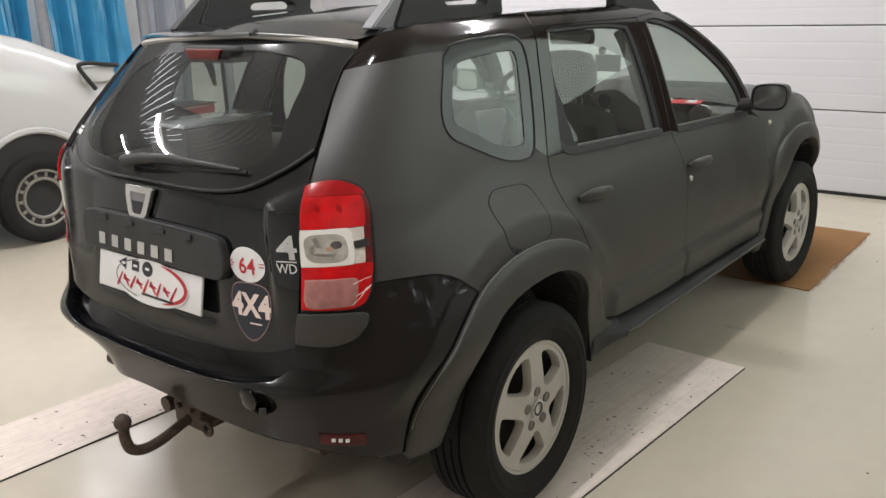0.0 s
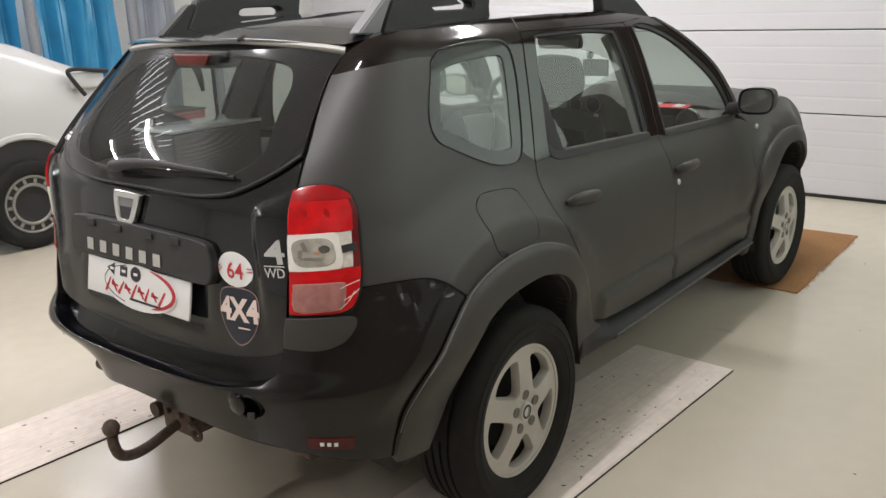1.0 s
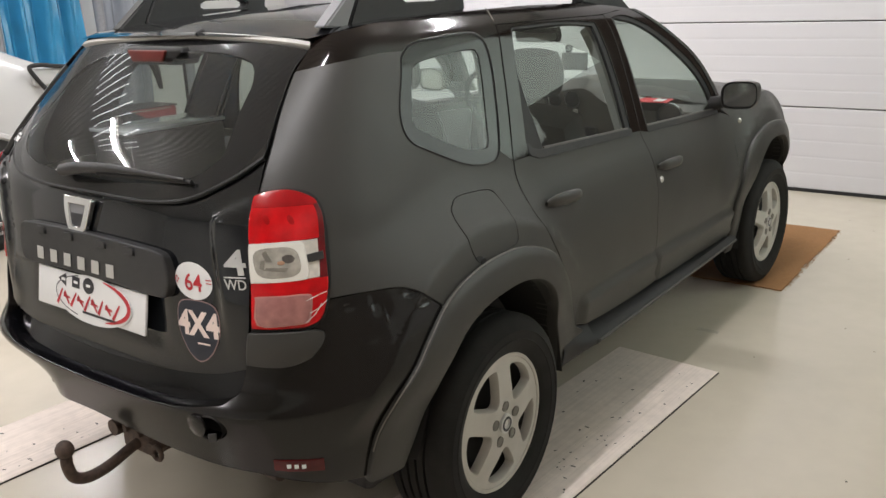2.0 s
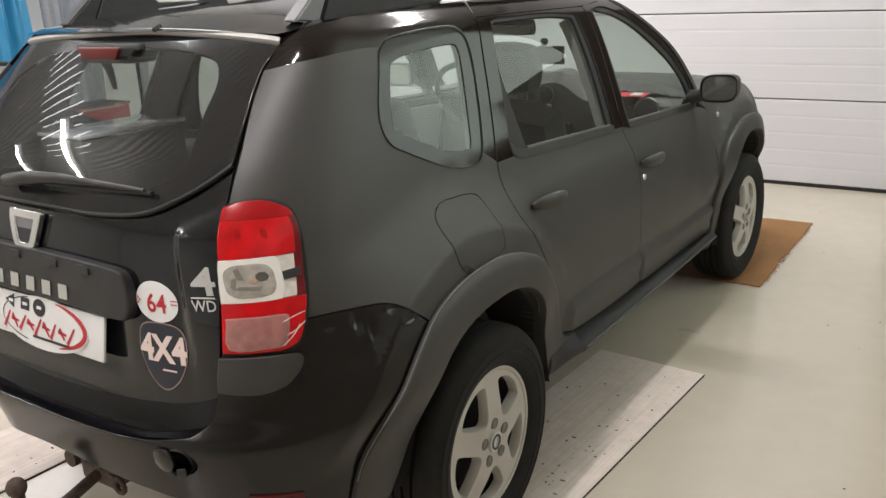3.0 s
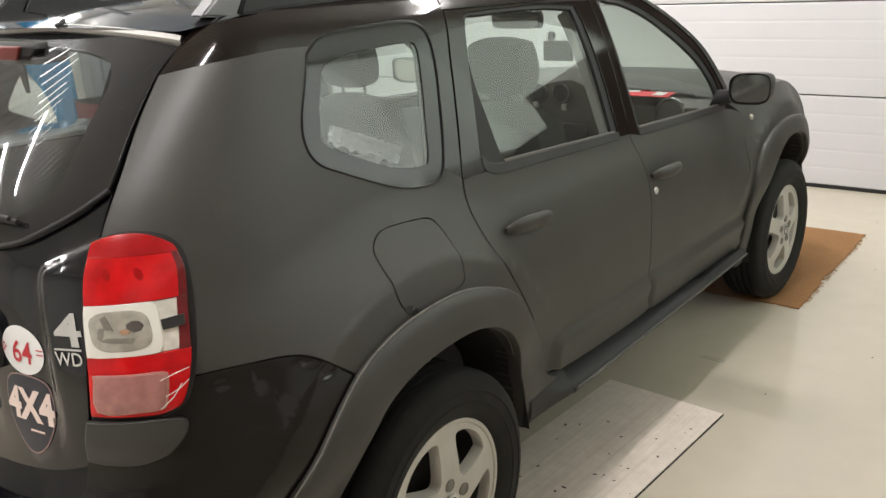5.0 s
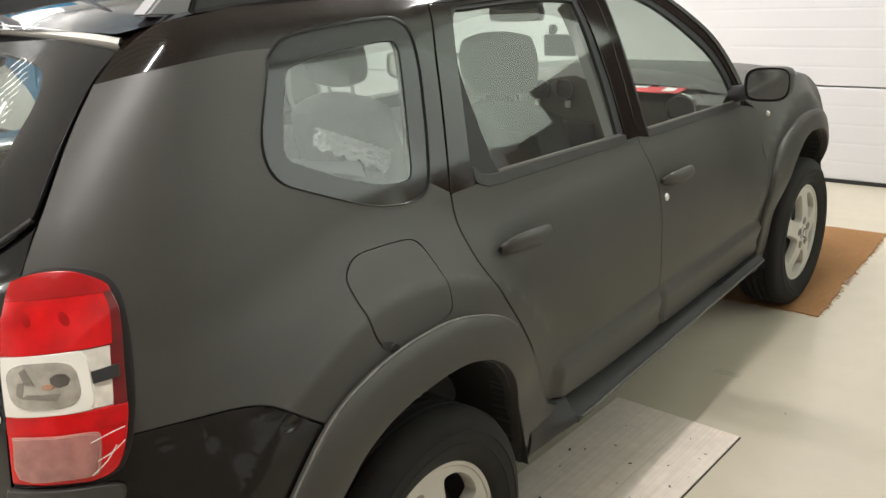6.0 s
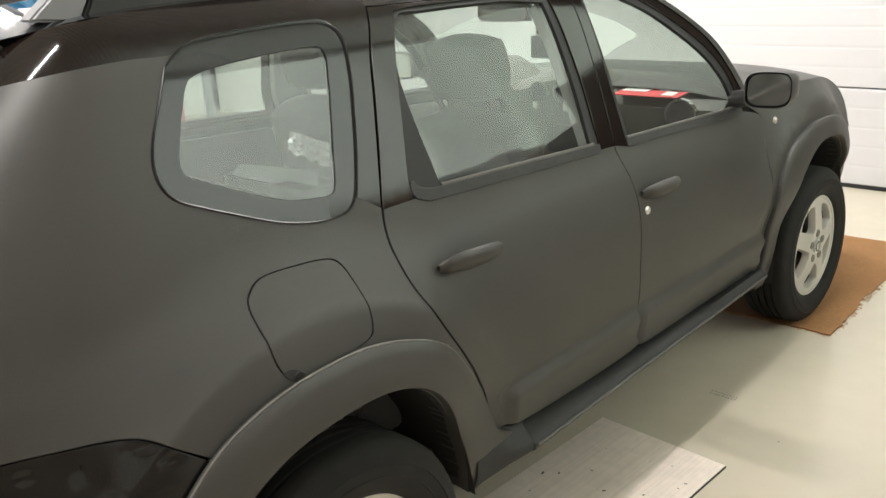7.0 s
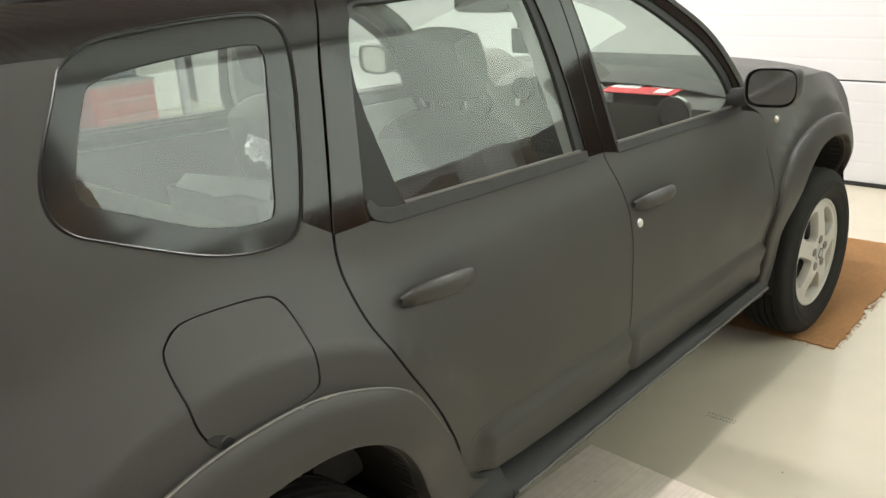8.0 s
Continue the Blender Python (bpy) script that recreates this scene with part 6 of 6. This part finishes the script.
def build_interior():
    bench = tagged(new("rear_bench"), "grey fabric rear bench")
    bench.parent = car
    cushion("bench_cushion", .50, 1.26, .20, (.50, 0, .56), -5, SEAT, bench, bulge=.25)
    cushion("bench_back", .17, 1.26, .58, (.20, 0, .82), -14, SEAT, bench, bulge=.25)
    floor_z = .42
    part("cabin_floor", box(-.55, 2.4, -.68, .68, .40, floor_z), TRIM, car, "dark cabin floor", smooth=False)
    part("boot_floor", box(-.60, .12, -.60, .60, .66, .70, .01), TRIM, car, "dark boot carpet")
    crate = tagged(new("boot_box"), "grey box with a pale lid standing in the boot")
    crate.parent = car
    part("box_side", box(-.415, -.045, .265, .475, .702, 1.205, .006), SEAT, crate, "grey box side")
    part("box_lid", box(-.42, -.04, .26, .48, 1.207, 1.219, .003), LID, crate, "pale lid")
    carton = tagged(new("bench_box"), "grey box on the rear bench with a white sheet on top")
    carton.parent = car
    part("box_side", box(.47, .60, -.22, .17, .64, 1.018, .006), SEAT, carton, "grey box side")
    bm = bmesh.new()
    sheet = [bm.verts.new(v) for v in ((.545, .19, 1.030), (.455, .10, 1.026), (.458, -.09, 1.024), (.485, -.13, 1.030), (.50, -.235, 1.026), (.60, -.12, 1.036))]
    bm.faces.new(sheet)
    bmesh.ops.solidify(bm, geom=bm.faces[:], thickness=.002)
    part("white_sheet", bm, LID, carton, "white paper sheet", smooth=False)
    dash = tagged(new("dashboard"), "dark dashboard with round vents and a screen")
    dash.parent = car
    rows = []
    for y in np.linspace(-.66, .66, 30):
        h = max(.118 * math.exp(-((y + .02) / (.27 if y > -.02 else .11)) ** 2), .125 * math.exp(-((y - .43) / .13) ** 4))
        rows.append([(2.50, y, .99), (2.40, y, 1.012), (2.24, y, 1.034 + h), (2.12, y, 1.028 + h), (2.069, y, .998 + h * .83), (2.06, y, .91), (2.08, y, .80), (2.10, y, .66), (2.20, y, .52)])
    ribbon("dash_top", rows, DASH, dash, 1)
    for y, z, r in ((-.505, .975, 1.35), (.03, 1.038, .95), (.15, 1.030, .95), (.56, .975, 1.0)):
        ring = [(.0, .004), (.040, .002), (.043, -.008), (.048, -.008), (.049, .01)]
        v = part("air_vent", lathe([(a * r, b) for a, b in ring], 28, "X"), CHROME if y < .1 else TRIM, dash, "round air vent with a bright ring" if y < .1 else "")
        v.location = (2.056, y, z)
        part("vent_disc", lathe([(0, -.004), (.030 * r, -.006), (.0405 * r, -.003), (.0405 * r, .006)], 24, "X"), INK_DARK, v)
        for k in (-1, 0, 1):
            part("vent_slat", box(-.009, -.005, -.036 * r, .036 * r, k * .016 * r - .002, k * .016 * r + .002), TRIM, v, smooth=False)
    for y, z in ((.012, .975), (.165, .978)):
        part("dash_switch", box(2.044, 2.060, y - .012, y + .012, z - .016, z + .014, .003), TRIM_PALE, dash, "pale switch")
    part("centre_screen", box(2.045, 2.075, -.11, .11, .78, .90, .006), INK_DARK, dash, "black centre screen")
    wheel = tagged(new("steering_wheel"), "dark three-spoke steering wheel")
    wheel.parent = car
    m = Matrix.Translation((1.80, .335, 1.045)) @ Matrix.Rotation(radians(-25), 4, "Y")
    ring = [(0, .185 * math.cos(a), .185 * math.sin(a)) for a in np.linspace(0, 2 * math.pi, 49)]
    bm = tube([m @ Vector(p) for p in ring], .015, 10)
    part("wheel_ring", bm, TRIM, wheel)
    for a in (0, math.pi, -math.pi / 2):
        part("spoke", tube([m @ Vector((.02, 0, 0)), m @ Vector((0, .18 * math.cos(a), .18 * math.sin(a)))], [.03, .014], 8), TRIM, wheel)
    part("column", tube([m @ Vector((0, 0, 0)), (2.07, .35, .955)], .045, 12), TRIM, wheel)
    im = tagged(new("interior_mirror"), "dark interior mirror under the headliner")
    im.parent = car
    cushion("mirror_case", .03, .25, .075, (1.63, -.01, 1.395), -8, TRIM, im, bulge=.3)
    bm = bmesh.new()
    bm.faces.new([bm.verts.new((1.612 + .006 * math.sin(a), -.01 + .112 * np.sign(math.cos(a)) * abs(math.cos(a)) ** .5, 1.393 + .030 * np.sign(math.sin(a)) * abs(math.sin(a)) ** .5)) for a in np.linspace(0, 2 * math.pi, 28, endpoint=False)])
    part("mirror_face", bm, CHROME, im, smooth=False)
    part("mirror_stem", tube([(1.64, -.02, 1.43), (1.68, -.02, 1.475)], .010, 8), TRIM, im)
    ph = tagged(new("phone_holder"), "dark phone holder at the windscreen")
    ph.parent = car
    part("phone", box(1.55, 1.565, -.31, -.18, 1.240, 1.318, .006), INK_DARK, ph)
    part("holder_arm", tube([(1.57, -.205, 1.322), (1.585, -.20, 1.336), (1.60, -.195, 1.338)], [.012, .018, .012], 8), TRIM, ph)
    pl = tagged(new("paper_leaflet"), "red and white paper leaflet on the dashboard")
    pl.parent = car
    tilt = Matrix.Translation((2.05, 0, 1.040)) @ Matrix.Rotation(radians(-5), 4, "Y")
    for n, b, mat in (("red_leaf", (0, .14, -.49, -.21, 0, .003), PAPER_RED), ("white_patch", (.06, .125, -.33, -.22, .0035, .005), PAPER), ("white_patch", (.02, .08, -.46, -.41, .0035, .005), PAPER), ("white_patch", (.09, .13, -.42, -.37, .0035, .005), PAPER)):
        bm = box(*b)
        bm.transform(tilt)
        part(n, bm, mat, pl, smooth=False)
    for sd in (1, -1):
        low = joined([(-.60, .66), (-.60, 1.05), (-.30, 1.10), (0, 1.085)], [(0, 1.085), (.40, 1.055), (1.2, 1.02), (2.08, .985)], [(2.08, .985), (2.08, .45)], [(2.08, .45), (.48, .45)], [(.48, .45), (.42, .72), (0, .84), (-.40, .70)])
        panel("side_trim", low, TRIM_LIGHT, car, side=sd, off=-.060, depth=.004, label="pale grey inner side trim")
        ring = [(-.50, 1.10), (-.10, 1.10), (.29, 1.06), (.29, 1.06), (.36, 1.25), (.44, 1.46), (.44, 1.46), (.20, 1.505), (-.30, 1.49), (-.50, 1.40)]
        cx, f = (.06, 1.10) if sd > 0 else (.10, .97)
        panel("pillar_trim", spline(ring, 3), SEAT if sd > 0 else TRIM, car, holes=[spline([(cx + (p[0] - cx) * f, 1.29 + (p[1] - 1.29) * f) for p in QUARTER_CLEAR], 3)], side=sd, off=-.030, depth=.004, label="grey rear pillar trim" if sd > 0 else "dark rear pillar trim")
        panel("belt_pillar", joined([(1.145, 1.04), (1.30, 1.03)], [(1.262, 1.47), (1.09, 1.47)]), TRIM_LIGHT, car, side=sd, off=-.035, depth=.03, label="pale grey centre pillar trim")
    bl = tagged(new("high_brake_lamp"), "red high brake lamp inside the tailgate window")
    bl.parent = car
    bm = box(-.40, -.30, -.03, .245, 1.424, 1.476, .014)
    for v in bm.verts:
        if v.co.z < 1.45:
            v.co.y = .13 + (v.co.y - .13) * .72
    part("lamp_case", bm, RUBBER, bl, "dark lamp case")
    bm = box(-.409, -.398, .038, .222, 1.432, 1.468, .005)
    for v in bm.verts:
        if v.co.z < 1.45:
            v.co.y = .135 + (v.co.y - .135) * .8
    part("lamp_lens", bm, BRAKE_RED, bl, "dusty red lens")
    rows = [[(-.335 + .012 * k, .215 - .030 * f + w * (.024 - .016 * f), 1.428 - .082 * f) for w in (-1, 0, 1)] for k, f in ((0, 0), (.4, .35), (.2, .7), (0, 1))]
    part("hanging_strap", ribbon_mesh(rows, .004), RUBBER, bl, "dark strap that hangs from the lamp")


build_interior()


def build_seat_cover():
    """Crumpled white plastic film over the upper back of the left front seat."""
    rnd = random.Random(21)
    rows = []
    for v in np.linspace(0, 1, 12):
        rows.append([(.905 - .03 * v + rnd.uniform(-.007, .007), .385 - .36 * a / 40, 1.052 - .056 * a / 40 - .064 * v + .008 * math.sin(a * .8) * v + rnd.uniform(-.003, .003)) for a in range(40, -1, -1)])
    ribbon("plastic_film", rows, WHITE_PLASTIC, car, 1, "crumpled white plastic film over a seat back")


build_seat_cover()


# ---------------------------------------------------------------- the van and the blue sheets behind
def build_van():
    van = tagged(new("van"), "white panel van parked with its nose towards the garage door", "van")
    van.location = (.73, 3.80, 0)
    top = spline([(-2.9, 2.05), (-1.6, 2.08), (-.75, 2.02), (-.45, 1.80), (-.08, 1.50), (.15, 1.42), (.42, 1.30), (.65, 1.20), (.80, 1.08), (.88, .85), (.90, .55), (.88, .32)], 5, False)
    prof = even(top, 60)
    rows = []
    for x, z in prof:
        rows.append([(x, y, .28 + (z - .28) * f) for y, f in ((.06, 0), (.02, .10), (.0, .28), (.0, .5), (.015, .72), (.05, .90), (.12, .975), (.24, 1.0), (.85, 1.02), (1.46, 1.0), (1.58, .975), (1.65, .90), (1.69, .5), (1.66, 0))])
    ribbon("van_body", [r[::-1] for r in rows], VAN_WHITE, van, 1, "white painted van body")
    # wheel arch and wheel
    arch = [(.45 * math.cos(a), .32 + .47 * math.sin(a)) for a in np.linspace(-.25, math.pi + .25, 40)]
    bm = bmesh.new()
    bm.faces.new([bm.verts.new((x, -.004, max(z, .16))) for x, z in arch])
    part("wheel_arch", bm, DARK, van, "black wheel arch opening", smooth=False)
    lip = [[(x * f, y, .32 + (z - .32) * f) for x, z in arch] for f, y in ((1.07, -.002), (1.05, -.02), (1.0, -.022), (.97, -.008))]
    ribbon("arch_lip", [r[::-1] for r in lip], VAN_WHITE, van, 1)
    w = tagged(new("van_wheel"), "black steel-rimmed van wheel with a silver trim ring")
    w.parent = van
    w.location = (0, .02, .32)
    ty = part("tyre", lathe([(.19, .05), (.20, -.05), (.23, -.075), (.28, -.08), (.31, -.065), (.32, -.04), (.32, .06)], 56), TYRE, w)
    part("hub_disc", lathe([(0, -.035), (.06, -.035), (.10, -.03), (.135, -.045), (.15, -.05), (.19, -.05), (.20, -.06)], 48), DARK, w, "dark steel wheel disc")
    part("trim_ring", lathe([(.128, -.050), (.135, -.058), (.148, -.058), (.152, -.050)], 48), BOLT, w, "silver ring")
    part("outer_ring", lathe([(.190, -.058), (.196, -.066), (.206, -.066), (.210, -.056)], 48), BOLT, w, "silver ring")
    for i in range(14):
        bm = bmesh.new()
        bmesh.ops.create_cube(bm, size=1, matrix=Matrix.Rotation(2 * math.pi * i / 14, 4, "Y") @ Matrix.Translation((.170, -.055, 0)) @ Matrix.Diagonal((.03, .006, .022, 1)))
        part("trim_tab", bm, BOLT, w, smooth=False)
    # head lamp outline on the nose's side
    part("headlamp_edge", tube(spline([(.72, -.02, 1.195), (.60, -.022, 1.210), (.50, -.022, 1.226), (.425, -.020, 1.222), (.412, -.020, 1.200), (.45, -.020, 1.135), (.52, -.020, 1.035)], 5, False), .016, 8), RUBBER, van, "black outline of the head lamp")
    part("headlamp_lens", box(.44, .70, -.006, .05, 1.08, 1.20, .02), VAN_WHITE, van, "pale head lamp")
    part("van_glass", box(-.6, -.25, -.003, .01, 1.36, 1.70, .002), CERAMIC, van, "dark side window")


build_van()


def build_sheet(x0, x1, y, mat, name, label, seed, amp=.05):
    rnd = random.Random(seed)
    rows = []
    n = int((x1 - x0) / .02)
    ph = [rnd.uniform(0, 6) for _ in range(4)]
    for i in range(n + 1):
        x = x0 + (x1 - x0) * i / n
        rows.append([(x, y + amp * (math.sin(x * 23 + ph[0] + z * .6) + .6 * math.sin(x * 51 + ph[1] - z) + .4 * math.sin(z * 3 + x * 9 + ph[2])), z) for z in np.linspace(.02, 3.2, 32)])
    tagged(ribbon(name, rows, mat, None), label, "curtain")


build_sheet(.2, 2.0, 6.2, BLUE_FOIL, "blue_plastic_curtain", "hanging blue glossy plastic sheet with deep folds", 1)
build_sheet(2.12, 3.04, 6.1, BLUE_FOIL, "blue_plastic_curtain", "hanging blue glossy plastic sheet with deep folds", 2)
build_sheet(3.20, 3.75, 6.15, GREY_FOIL, "grey_plastic_curtain", "hanging pale grey translucent plastic sheet with folds", 5, .03)
for px in (2.05, 3.12, 4.15):
    tagged(part("curtain_post", tube([(px, 6.0, 0), (px, 6.0, 3.95)], .05, 14), GREY_POST, None), "grey steel post beside the blue sheets", "post", "curtain posts")


def build_trolley():
    """A low red tool trolley with drawers."""
    root = tagged(new("tool_trolley"), "red metal tool trolley with drawers on castors", "tool trolley")
    root.location = (3.24, 5.75, 0)
    part("trolley_body", box(-.32, .32, -.22, .22, .12, .58, .02), TROLLEY_RED, root, "red sheet-metal body")
    for k in range(3):
        part("drawer", box(-.29, .29, -.232, -.221, .16 + k * .15, .29 + k * .15, .006), TROLLEY_RED, root)
        part("drawer_handle", box(-.24, .24, -.245, -.233, .265 + k * .15, .278 + k * .15, .003), BOLT, root, "grey drawer handle")
    part("top_tray", box(-.33, .33, -.23, .23, .582, .60, .006), TRIM, root, "black top tray")
    for x in (-.26, .26):
        for y in (-.16, .16):
            c = part("castor", lathe([(0, -.015), (.045, -.015), (.05, -.01), (.05, .01), (.045, .015), (0, .015)], 20), RUBBER, root)
            c.location = (x, y, .05)
            part("castor_fork", box(x - .012, x + .012, y - .022, y + .022, .06, .121, .003), BOLT, root)


build_trolley()
